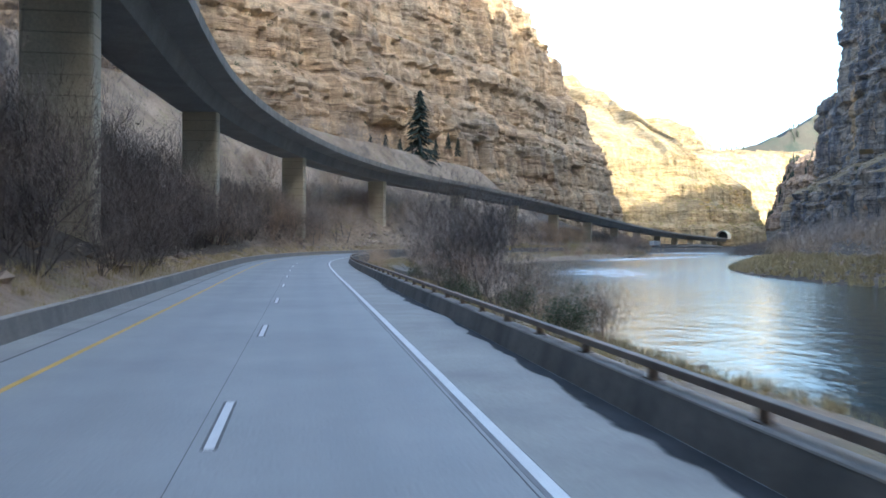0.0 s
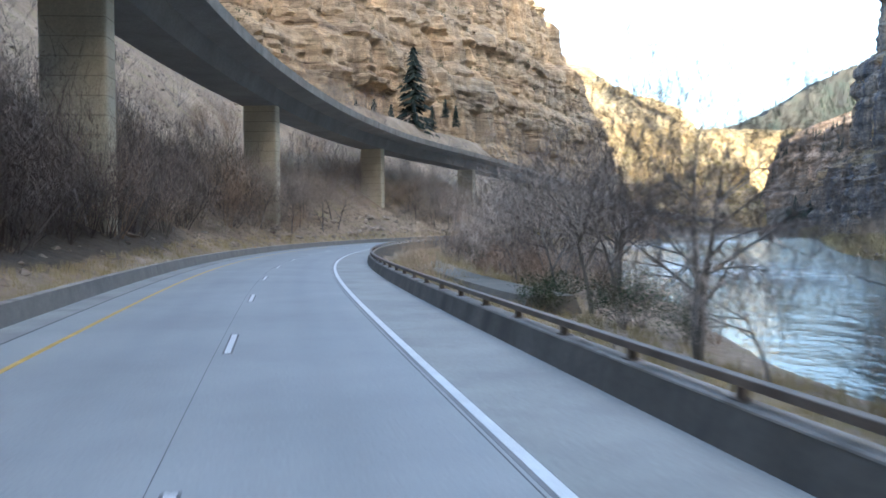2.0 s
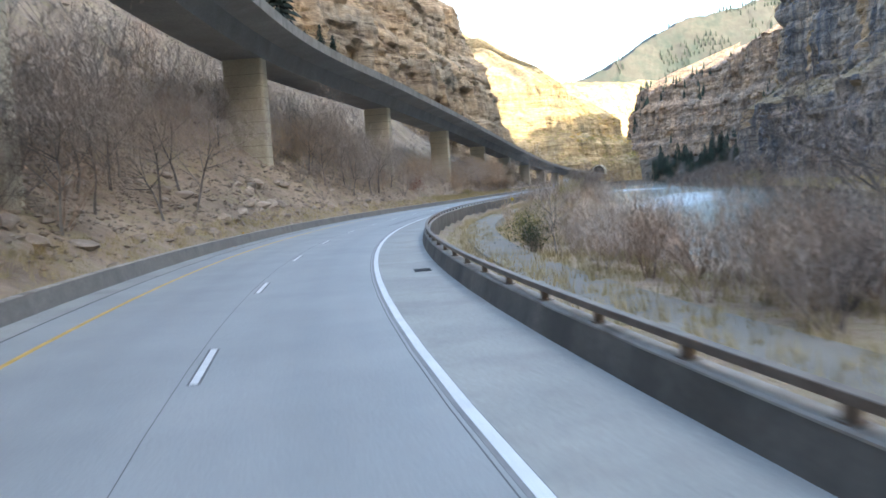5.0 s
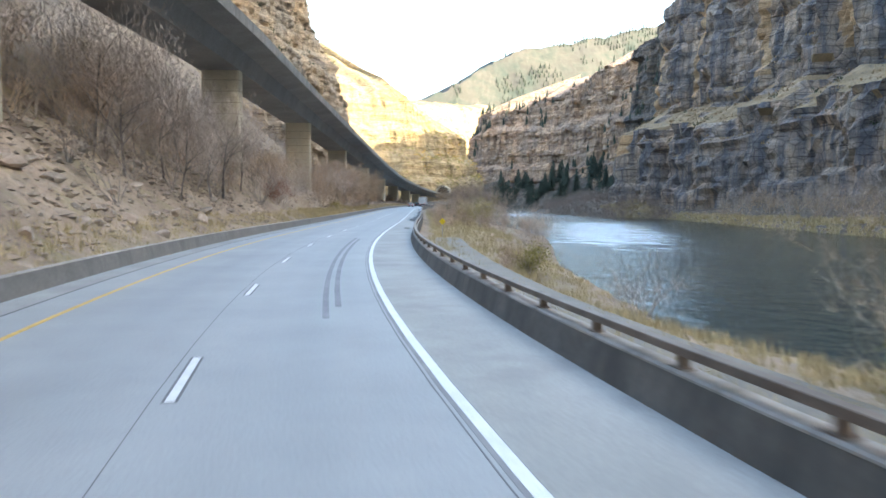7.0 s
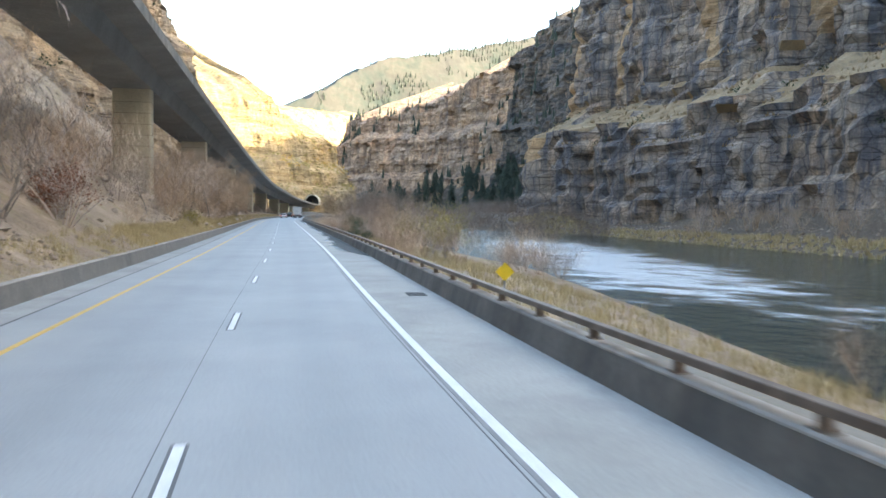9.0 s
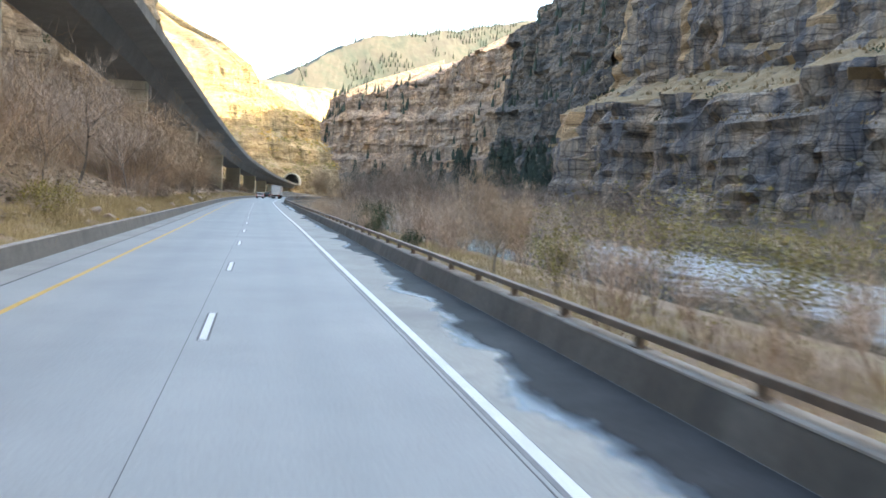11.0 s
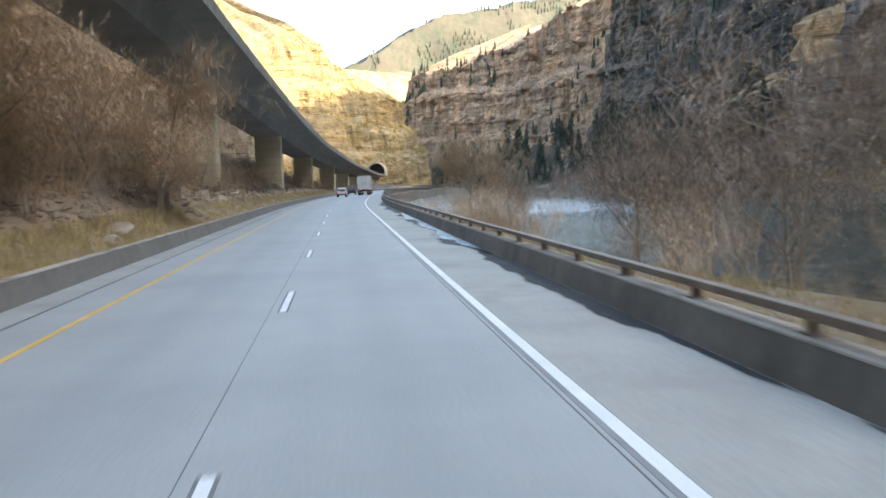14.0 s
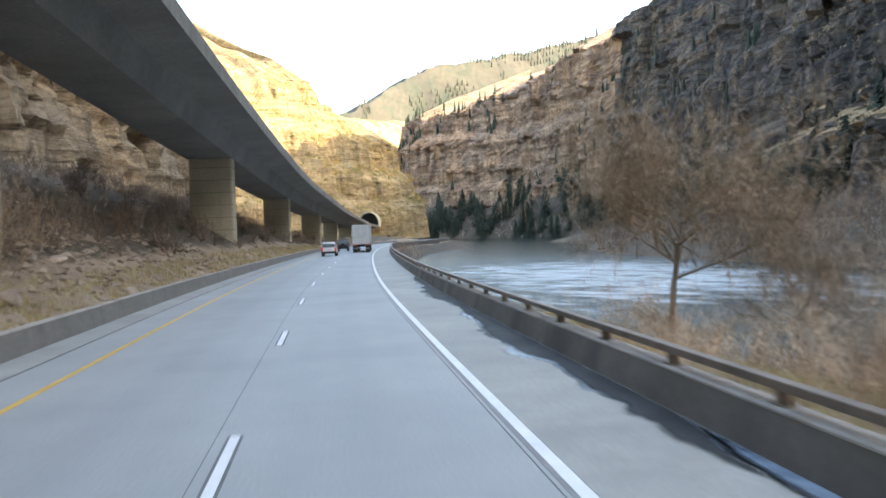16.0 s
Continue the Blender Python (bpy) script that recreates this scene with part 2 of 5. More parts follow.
M_ROCK_BUFF = rock("reddish_buff_headland_rock", ((0.19, 0.135, 0.107), (0.37, 0.265, 0.195), (0.52, 0.38, 0.275)), (0.13, 0.102, 0.092), 0.75, 0.25, (0.16, 0.16, 0.1), 0.7)
M_TALUS = surface("dark_brushy_talus", (0.05, 0.045, 0.036), (0.13, 0.1, 0.075), 0.08, 0.95, 1.2, 1.0, 0.6)
M_ROCK_FAR = rock("buff_hillside_rock", ((0.24, 0.17, 0.09), (0.4, 0.3, 0.17), (0.52, 0.41, 0.25)), (0.16, 0.135, 0.07), 0.6, 0.3, (0.12, 0.12, 0.5), 0.4)
M_HILL = surface("wooded_hillside", (0.038, 0.039, 0.036), (0.08, 0.073, 0.058), 0.01, 0.95, 0.06, 0.0, stains=((0.028, 0.04, 0.032), 0.02, 0.47, 0.64, (1, 1, 1)))
M_EARTH = surface("dry_slope_earth", (0.26, 0.19, 0.13), (0.53, 0.4, 0.28), 0.12, 0.95, 1.7, 1.0, 0.5, stains=((0.34, 0.28, 0.15), 0.35, 0.5, 0.7, (1, 1, 1)))


def littered(mat, colour):
    """Fallen leaves and brush litter cover part of the ground."""
    nt = mat.node_tree
    bsdf = nt.nodes["Principled BSDF"]
    was = bsdf.inputs["Base Color"].links[0].from_socket
    at = nt.nodes.new("ShaderNodeAttribute")
    at.attribute_name = "litter"
    add = nt.nodes.new("ShaderNodeMath")
    add.operation = "ADD"
    nt.links.new(at.outputs["Fac"], add.inputs[0])
    nt.links.new(noise_node(nt, world_coord(nt), 0.35, 7, 0.7), add.inputs[1])
    cover = ramp_node(nt, add.outputs[0], [(0.78, (0, 0, 0)), (1.15, (0.92, 0.92, 0.92))])
    leaves = ramp_node(nt, noise_node(nt, world_coord(nt), 1.3, 6, 0.75), [(0.3, (0.045, 0.035, 0.026)), (0.7, colour)])
    nt.links.new(mix_node(nt, "MIX", cover, was, leaves), bsdf.inputs["Base Color"])


littered(M_EARTH, (0.17, 0.13, 0.09))
M_ROAD = surface("worn_concrete_road", (0.31, 0.315, 0.31), (0.385, 0.39, 0.38), 0.25, 0.7, 22.0, 0.15, 0.004, across=True)
M_CONC = surface("weathered_concrete", (0.24, 0.22, 0.19), (0.36, 0.335, 0.29), 0.5, 0.85, 9.0, 0.3, 0.01, stains=((0.15, 0.13, 0.11), 0.5, 0.52, 0.75, (1, 1, 0.25)))
M_PIER = surface("buff_pier_concrete", (0.49, 0.43, 0.31), (0.66, 0.59, 0.435), 0.18, 0.85, 6.0, 0.2, 0.01, stains=((0.36, 0.32, 0.25), 0.3, 0.55, 0.8, (1, 1, 0.2)))
M_DECK = surface("grey_deck_concrete", (0.22, 0.215, 0.205), (0.32, 0.31, 0.29), 0.15, 0.85, 4.0, 0.15, 0.01, stains=((0.2, 0.19, 0.18), 0.25, 0.5, 0.75, (1, 1, 1)))
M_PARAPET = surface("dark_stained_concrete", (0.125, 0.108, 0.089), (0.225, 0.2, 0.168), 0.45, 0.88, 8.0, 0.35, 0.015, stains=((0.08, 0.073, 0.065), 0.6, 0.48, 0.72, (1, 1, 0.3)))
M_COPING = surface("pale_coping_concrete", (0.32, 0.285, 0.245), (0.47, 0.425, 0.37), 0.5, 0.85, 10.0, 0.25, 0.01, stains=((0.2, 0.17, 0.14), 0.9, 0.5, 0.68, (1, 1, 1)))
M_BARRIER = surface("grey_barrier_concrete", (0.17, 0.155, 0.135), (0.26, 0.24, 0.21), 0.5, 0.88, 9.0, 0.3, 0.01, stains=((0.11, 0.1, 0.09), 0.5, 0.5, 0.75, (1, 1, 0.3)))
M_STEEL = surface("rusty_brown_steel", (0.16, 0.115, 0.085), (0.29, 0.225, 0.17), 1.5, 0.6, 25.0, 0.2, 0.003, 0.4)
M_WHITE = surface("white_road_paint", (0.68, 0.68, 0.67), (0.82, 0.82, 0.8), 1.5, 0.6, 30.0, 0.1, 0.003)
M_YELLOW = surface("yellow_road_paint", (0.6, 0.36, 0.06), (0.75, 0.48, 0.12), 1.5, 0.6, 30.0, 0.1, 0.003)
M_JOINT = surface("dark_joint_filler", (0.1, 0.1, 0.1), (0.18, 0.175, 0.17), 2.0, 0.8)
M_TWIG = surface("grey_brown_twigs", (0.38, 0.315, 0.26), (0.6, 0.5, 0.42), 0.4, 0.9, 12.0, 0.0, vary=0.3)


def water_material():
    mat, nt, bsdf = tree_of("river_water")
    co = world_coord(nt)
    depth = noise_node(nt, co, 0.03, 3, 0.5)
    bsdf.inputs["Roughness"].default_value = 0.1
    bsdf.inputs["IOR"].default_value = 1.33
    at = nt.nodes.new("ShaderNodeAttribute")
    at.attribute_name = "rapids"
    mixed = nt.nodes.new("ShaderNodeMath")
    mixed.operation = "MULTIPLY_ADD"
    nt.links.new(at.outputs["Fac"], mixed.inputs[0])
    mixed.inputs[1].default_value = 0.42
    nt.links.new(noise_node(nt, co, 0.3, 8, 0.7, (1.0, 0.45, 1)), mixed.inputs[2])
    # white of the rapids, and a painted sky sheen on the upper reach
    foam_sheen = ramp_node(nt, mixed.outputs[0], [(0.68, (0, 0, 0)), (0.84, (1, 1, 1))])
    base = ramp_node(nt, depth, [(0.35, (0.022, 0.04, 0.04)), (0.7, (0.045, 0.062, 0.055))])
    nt.links.new(mix_node(nt, "MIX", foam_sheen, base, (0.78, 0.84, 0.87)), bsdf.inputs["Base Color"])
    add = nt.nodes.new("ShaderNodeMath")
    add.operation = "ADD"
    nt.links.new(noise_node(nt, co, 0.6, 5, 0.6, (1.0, 0.7, 1)), add.inputs[0])
    nt.links.new(noise_node(nt, co, 0.12, 4, 0.6), add.inputs[1])
    chop = nt.nodes.new("ShaderNodeAttribute")
    chop.attribute_name = "chop"
    steep = nt.nodes.new("ShaderNodeMath")
    steep.operation = "MULTIPLY"
    nt.links.new(add.outputs[0], steep.inputs[0])
    nt.links.new(chop.outputs["Fac"], steep.inputs[1])
    bump_node(nt, bsdf, steep.outputs[0], 0.9, 0.26)
    return mat


M_WATER = water_material()

# ---- ground: one sheet from the left slope across road, river and far bank, on to the horizon ----
WATER_Z = -3.0
NEAR_BANK = ((-200, 17), (45, 16.5), (80, 18), (110, 26), (150, 30), (185, 24), (217, 16), (255, 17), (315, 24), (398, 22), (412, 15), (430, 14), (450, 17.5), (466, 15), (488, 9.5), (560, 8.5), (620, 9), (800, 10))
FAR_BANK = ((-200, 84), (100, 72), (130, 70), (260, 72), (365, 76), (450, 80), (500, 62), (560, 52), (650, 50), (800, 55))
LEFT_RISE = ((-200, 0.45), (115, 0.5), (180, 0.6), (225, 0.72), (300, 0.6), (400, 0.5), (517, 0.55), (570, 0.4), (630, 0.1), (800, 0.1))
LEFT_STEEP = ((-200, 0.8), (250, 1.0), (400, 0.95), (470, 0.55), (520, 0.35), (570, 0.25), (630, 0.02), (800, 0.02))


def pick(table, s):
    return np.interp(s, [a for a, _ in table], [b for _, b in table])


def ground_z(x, y):
    s, off = road_coords(x, y)
    d = -off - 7.3
    rough = 0.35 * fbm(np.asarray(x) / 5, np.asarray(y) / 5, 3, 3) + 1.2 * fbm(np.asarray(x) / 22, np.asarray(y) / 22, 9, 3)
    rise, steep = pick(LEFT_RISE, s), pick(LEFT_STEEP, s)
    left = 0.1 + np.where(d < 13, rise * np.clip(d - 1.2, 0, None), rise * 11.8 + steep * (d - 13))
    left = np.minimum(left, 31 + 0.12 * d) + rough * np.clip((d - 0.5) / 6, 0, 1)
    nb, fb = pick(NEAR_BANK, s), pick(FAR_BANK, s)
    t = np.clip((off - 6.5) / np.maximum(nb - 6.5, 1), 0, 1)
    right = -0.9 - (t ** 1.3) * (-0.9 - WATER_Z) + 0.5 * rough * np.clip(t * 4, 0, 1) * np.clip((1.05 - t) * 4, 0, 1)
    right = np.where(off > nb, WATER_Z - np.clip((off - nb) * 0.3, 0, 1.6), right)
    far = WATER_Z + np.clip((off - fb) * 0.35, -1.6, 1.5) + np.clip((off - fb - 6) * 0.25, 0, np.interp(s, [380, 440], [30, 4]))
    right = np.where(off > fb - 6, far + 0.4 * rough * np.clip((off - fb) / 5, 0, 1), right)
    z = np.where(off < -7.3, left, np.where(off > 5.0, right, -0.3))
    gone = (s > 795) | (s < -155)
    return np.where(gone, np.where(off > 15, WATER_Z - 1.0, -0.4), z)


def axis(lo, hi, step, far):
    core = np.arange(lo, hi + 0.1, step)
    out = [lo - 12 * 1.5 ** k for k in range(far)][::-1]
    return np.concatenate([out, core, [hi + 12 * 1.5 ** k for k in range(far)]])


gx, gy = axis(-130, 330, 2.8, 14), axis(-70, 720, 2.8, 14)
GX, GY = np.meshgrid(gx, gy, indexing="ij")
ground = new("ground", mesh_from("ground", np.stack([GX, GY, ground_z(GX, GY)], -1).reshape(-1, 3), grid_faces(len(gx), len(gy)), M_EARTH, True))
gs, go = road_coords(GX, GY)
bank = pick(FAR_BANK, gs)
litter = np.clip((go - bank - np.interp(gs, [380, 440], [13, -1])) / 5, 0, 1)
litter = np.maximum(litter, np.clip((-9.0 - go) / 3, 0, 1) * np.clip((138 - gs) / 16, 0, 1))
litter = np.maximum(litter, 0.85 * np.clip((-10.5 - go) / 3, 0, 1) * np.clip((gs - 415) / 15, 0, 1))
litter = np.maximum(litter, np.clip((go - 5) / 2, 0, 1) * np.clip((gs - 495) / 12, 0, 1))
litter = np.maximum(litter, 0.6 * np.clip((go - 7) / 3, 0, 1) * np.clip((go + 40 - bank) / 3, 0, 1) * np.clip((gs - 20) / 12, 0, 1))
layer = ground.data.attributes.new("litter", "FLOAT", "POINT")
layer.data.foreach_set("value", litter.ravel())
tagged(ground, "dry brown canyon slope and river bank earth", "ground", kind="structure")

wx, wy = axis(10, 260, 5.0, 12), axis(60, 480, 5.0, 12)
WX, WY = np.meshgrid(wx, wy, indexing="ij")
water = new("water", mesh_from("water", np.stack([WX, WY, WX * 0 + WATER_Z], -1).reshape(-1, 3), grid_faces(len(wx), len(wy)), M_WATER, True))
ws, wo = road_coords(WX, WY)
foam_line = np.interp(ws, [250, 295, 350, 390, 430], [27, 31, 40, 46, 48])
rapids = np.exp(-((ws - 345) / 68) ** 4) * np.exp(-((wo - foam_line) / 11) ** 2)
# no foam on this reach: pale colour painted in for the sky's reflection
rapids = rapids + 0.8 * np.exp(-((ws - 530) / 48) ** 4) * np.exp(-((wo - 30) / 20) ** 4)
rapids = rapids + np.exp(-((ws - 170) / 38) ** 2) * np.exp(-((wo - 46) / 10) ** 2)
layer = water.data.attributes.new("rapids", "FLOAT", "POINT")
layer.data.foreach_set("value", np.clip(rapids, 0, 1).ravel())
layer = water.data.attributes.new("chop", "FLOAT", "POINT")
layer.data.foreach_set("value", (np.interp(ws, [60, 150], [0.5, 1]) + 1.6 * np.clip(rapids, 0, 1) + 2.0 * np.exp(-((ws - 530) / 62) ** 4) * np.exp(-((wo - 34) / 34) ** 4)).ravel())
tagged(water, "rippled grey-green river reflecting the bright sky", "river", kind="structure")

# ---- road ----
across = np.concatenate([[-6.9], np.arange(-6.6, 4.5, 0.2), [4.66]])
road_me = loft("road", road_line(-150, 790, 4.0), [(x, 0.0) for x in across] + [(4.66, -0.25), (-6.9, -0.25)], M_ROAD)
wear = 0.35 * sum(np.exp(-((across - c) / w) ** 2) for c, w in ((0.62, 0.55), (-3.0, 0.55))) + 0.16 * sum(np.exp(-((across - c) / 0.3) ** 2) for c in (-0.35, 1.6, -4.0, -2.0))
wear = np.concatenate([wear, [0, 0]])
layer = road_me.attributes.new("wear", "FLOAT", "POINT")
layer.data.foreach_set("value", np.tile(wear, len(road_me.vertices) // len(wear)))
road = new("road", road_me)
tagged(road, "pale grey worn concrete motorway carriageway", "road", kind="structure")


M_SHOULDER = surface("sandy_shoulder_concrete", (0.3, 0.295, 0.275), (0.4, 0.39, 0.355), 0.3, 0.8, 14.0, 0.2, 0.005, stains=((0.25, 0.24, 0.225), 0.35, 0.5, 0.7, (1, 1, 1)))
M_TRACK = surface("grimy_concrete", (0.2, 0.2, 0.2), (0.3, 0.3, 0.295), 0.6, 0.8, 10.0, 0.0)


def strip(name, x0, x1, s0, s1, mat, label, z=0.005):
    ob = new(name, loft(name, road_line(s0, s1, 4.0), [(x0, z), (x1, z), (x1, z - 0.004), (x0, z - 0.004)], mat))
    ob.parent = road
    return tagged(ob, label)


strip("joint", 2.34, 2.4, -150, 790, M_TRACK, "dark edge of the white line")
strip("shoulder", 2.58, 4.64, -150, 790, M_SHOULDER, "paler sandy concrete shoulder", 0.004)
strip("shoulder", -6.88, -6.01, -150, 790, M_SHOULDER, "paler sandy concrete shoulder", 0.004)
strip("edge_line", 2.41, 2.57, -150, 790, M_WHITE, "solid white edge line")
strip("yellow_line", -4.9, -4.76, -150, 790, M_YELLOW, "solid yellow edge line")
strip("joint", -1.322, -1.312, -150, 790, M_JOINT, "dark lengthwise joint")
strip("joint", 2.27, 2.285, -150, 790, M_JOINT, "dark lengthwise joint")
strip("joint", -6.0, -5.94, -150, 790, M_JOINT, "dark gutter joint")
dash_mesh = None
bm = bm_box(0.2, 3.1, 0.003, 0, 1.525, 0.0005)
border_mesh = bpy.data.meshes.new("dash_border")
bm.to_mesh(border_mesh)
bm.free()
border_mesh.materials.append(M_JOINT)
for k in range(-6, 62):
    s0 = 10.76 + 12.19 * k
    if dash_mesh is None:
        bm = bm_box(0.12, 3.05, 0.004, 0, 1.525, 0.001)
        dash_mesh = bpy.data.meshes.new("lane_dash")
        bm.to_mesh(dash_mesh)
        bm.free()
        dash_mesh.materials.append(M_WHITE)
    ob = new("lane_dash", dash_mesh)
    ob.matrix_world = on_road(s0, -1.08, 0.003)
    ob.parent = road
    ob = new("dash_border", border_mesh)
    ob.matrix_world = on_road(s0, -1.08)
    ob.parent = road

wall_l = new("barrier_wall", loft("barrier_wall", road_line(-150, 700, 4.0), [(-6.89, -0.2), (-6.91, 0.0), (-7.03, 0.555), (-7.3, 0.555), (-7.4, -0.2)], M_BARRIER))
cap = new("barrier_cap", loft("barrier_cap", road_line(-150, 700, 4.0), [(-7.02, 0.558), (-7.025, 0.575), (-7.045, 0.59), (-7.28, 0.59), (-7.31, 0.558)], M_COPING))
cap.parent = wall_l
cap["label"] = "pale top of the barrier"
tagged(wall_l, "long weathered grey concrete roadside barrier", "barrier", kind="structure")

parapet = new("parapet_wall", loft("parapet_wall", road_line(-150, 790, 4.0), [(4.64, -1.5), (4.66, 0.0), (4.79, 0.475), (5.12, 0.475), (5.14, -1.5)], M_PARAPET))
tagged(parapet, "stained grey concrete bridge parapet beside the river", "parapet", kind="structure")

# top strip in a paler tone than the wall's face
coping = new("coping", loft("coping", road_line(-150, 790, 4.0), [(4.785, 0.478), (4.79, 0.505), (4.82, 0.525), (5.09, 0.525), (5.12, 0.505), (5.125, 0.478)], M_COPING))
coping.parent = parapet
coping["label"] = "pale top of the parapet"

# steel rail on the parapet
rail = new("guard_rail")
rail.matrix_world = Matrix.Identity(4)
tagged(rail, "rusty brown steel rail on posts along the parapet", "guard rail", kind="structure")
put(new("beam", loft("beam", road_line(-100, 780, 4.0), [(4.86, 0.7), (4.87, 0.69), (5.0, 0.69), (5.01, 0.7), (5.01, 0.79), (5.0, 0.8), (4.87, 0.8), (4.86, 0.79)], M_STEEL)), rail)
post_mesh = None
for k in range(290):
    s0 = -96 + 3.0 * k
    if post_mesh is None:
        bm = bm_box(0.13, 0.13, 0.195, 0, 0, 0, 0.012)
        bm2 = bm_box(0.2, 0.26, 0.045, 0, 0, 0)
        bm = bm_join(bm, bm2)
        post_mesh = bpy.data.meshes.new("post")
        bm.to_mesh(post_mesh)
        bm.free()
        post_mesh.materials.append(M_STEEL)
    ob = new("post", post_mesh)
    ob.matrix_world = on_road(s0, 4.95, 0.5)
    ob.parent = rail

# ---- viaduct of the upper carriageway ----
PIERS = [(-16, -58), (-15.8, 0), (-15.4, 58.5), (-13.5, 117), (-2.2, 173.5), (19, 230.5), (50, 282), (81, 332), (112, 380),
         (145, 430.5), (178.5, 481), (212, 530), (246, 577), (280, 624), (315, 671), (349, 717), (382, 762)]
SOFFIT = [19.4, 19.4, 19.4, 19.2, 18.9, 18.5, 17.9, 17.0, 15.2, 13.1, 11.1, 9.3, 7.8, 6.6, 5.7, 5.1, 4.7]


def smooth_line(pts, extra, step):
    """A smooth curve through points with values, sampled every step metres."""
    pts, extra = np.asarray(pts, float), np.asarray(extra, float)
    out = []
    n = len(pts)
    for i in range(n - 1):
        p0, p1, p2, p3 = pts[max(i - 1, 0)], pts[i], pts[i + 1], pts[min(i + 2, n - 1)]
        e0, e1, e2, e3 = extra[max(i - 1, 0)], extra[i], extra[i + 1], extra[min(i + 2, n - 1)]
        d0, d1, d2 = (max(float(np.linalg.norm(b - a)), 1e-6) for a, b in ((p0, p1), (p1, p2), (p2, p3)))
        m1 = (p2 - p1) if i == 0 else ((p2 - p1) / d1 * d0 + (p1 - p0) / d0 * d1) / (d0 + d1) * d1
        m2 = (p2 - p1) if i == n - 2 else ((p3 - p2) / d2 * d1 + (p2 - p1) / d1 * d2) / (d1 + d2) * d1
        m = max(1, int(round(d1 / step)))
        for j in range(m):
            t = j / m
            h = (2 * t ** 3 - 3 * t * t + 1, t ** 3 - 2 * t * t + t, 3 * t * t - 2 * t ** 3, t ** 3 - t * t)
            w = (-0.5 * t ** 3 + t * t - 0.5 * t, 1.5 * t ** 3 - 2.5 * t * t + 1, -1.5 * t ** 3 + 2 * t * t + 0.5 * t, 0.5 * t ** 3 - 0.5 * t * t)
            out.append((*(h[0] * p1 + h[1] * m1 + h[2] * p2 + h[3] * m2), w[0] * e0 + w[1] * e1 + w[2] * e2 + w[3] * e3))
    out.append((*pts[-1], extra[-1]))
    out = np.array(out)
    g = np.gradient(out[:, :2], axis=0)
    return np.column_stack([out, np.arctan2(-g[:, 0], g[:, 1])])


deck_line = smooth_line(PIERS + [(405, 790)], SOFFIT + [4.5], 4.0)
viaduct = new("viaduct")
tagged(viaduct, "grey concrete box-girder viaduct on tall buff piers", "viaduct")
BOX = [(-2.35, 0.0), (2.35, 0.0), (3.0, 2.0), (5.9, 2.45), (5.9, 2.75), (-5.9, 2.75), (-5.9, 2.45), (-3.0, 2.0)]
put(new("girder", loft("girder", deck_line, BOX, M_DECK)), viaduct)
for sgn in (1, -1):
    put(new("parapet", loft("parapet", deck_line, [(sgn * x, z) for x, z in ((5.93, 2.4), (5.95, 3.55), (5.72, 3.55), (5.6, 2.8), (5.6, 2.752), (5.905, 2.752), (5.905, 2.4))], M_CONC)), viaduct)


M_POUR = surface("grimy_pour_joint", (0.25, 0.22, 0.165), (0.38, 0.34, 0.26), 1.0, 0.9, 8.0, 0.0)


def pier_mesh(width, thick, height):
    """A wall pier with rounded corners and pour lines cut into its faces."""
    verts, faces = [], []
    r, seg = 0.28, 3
    ring = []
    for cx, cy, a0 in ((width / 2 - r, thick / 2 - r, 0), (-width / 2 + r, thick / 2 - r, 90), (-width / 2 + r, -thick / 2 + r, 180), (width / 2 - r, -thick / 2 + r, 270)):
        for q in range(seg + 1):
            a = radians(a0 + 90 * q / seg)
            ring.append((cx + r * math.cos(a), cy + r * math.sin(a)))
    levels = [(0.0, 0.0)]
    z = 1.3
    while z < height - 0.6:
        levels += [(z - 0.037, 0.0), (z - 0.032, 0.05), (z + 0.032, 0.05), (z + 0.037, 0.0)]
        z += 1.32
    levels.append((height, 0.0))
    n = len(ring)
    for zz, inset in levels:
        for x, y in ring:
            verts.append((x * (1 - 2 * inset / width), y * (1 - 2 * inset / thick), zz))
    for i in range(len(levels) - 1):
        for q in range(n):
            faces.append((i * n + q, i * n + (q + 1) % n, (i + 1) * n + (q + 1) % n, (i + 1) * n + q))
    faces.append(tuple(range(n))[::-1])
    faces.append(tuple((len(levels) - 1) * n + q for q in range(n)))
    me = mesh_from("pier", verts, faces, M_PIER)
    me.materials.append(M_POUR)
    ring_of = np.arange(len(faces)) // n
    sunk = np.array([levels[q][1] > 0 and levels[q + 1][1] > 0 for q in range(len(levels) - 1)] + [False])
    me.polygons.foreach_set("material_index", sunk[np.minimum(ring_of, len(levels) - 1)].astype(int))
    return me


for (px, py), zs in zip(PIERS, SOFFIT):
    k = int(np.argmin((deck_line[:, 0] - px) ** 2 + (deck_line[:, 1] - py) ** 2))
    h = zs + 3.0
    ob = new("pier", pier_mesh(4.5, 2.2, h + 0.02))
    ob.matrix_world = pose(px, py, -3.0, 0, 0, math.degrees(deck_line[k, 3]))
    ob.parent = viaduct


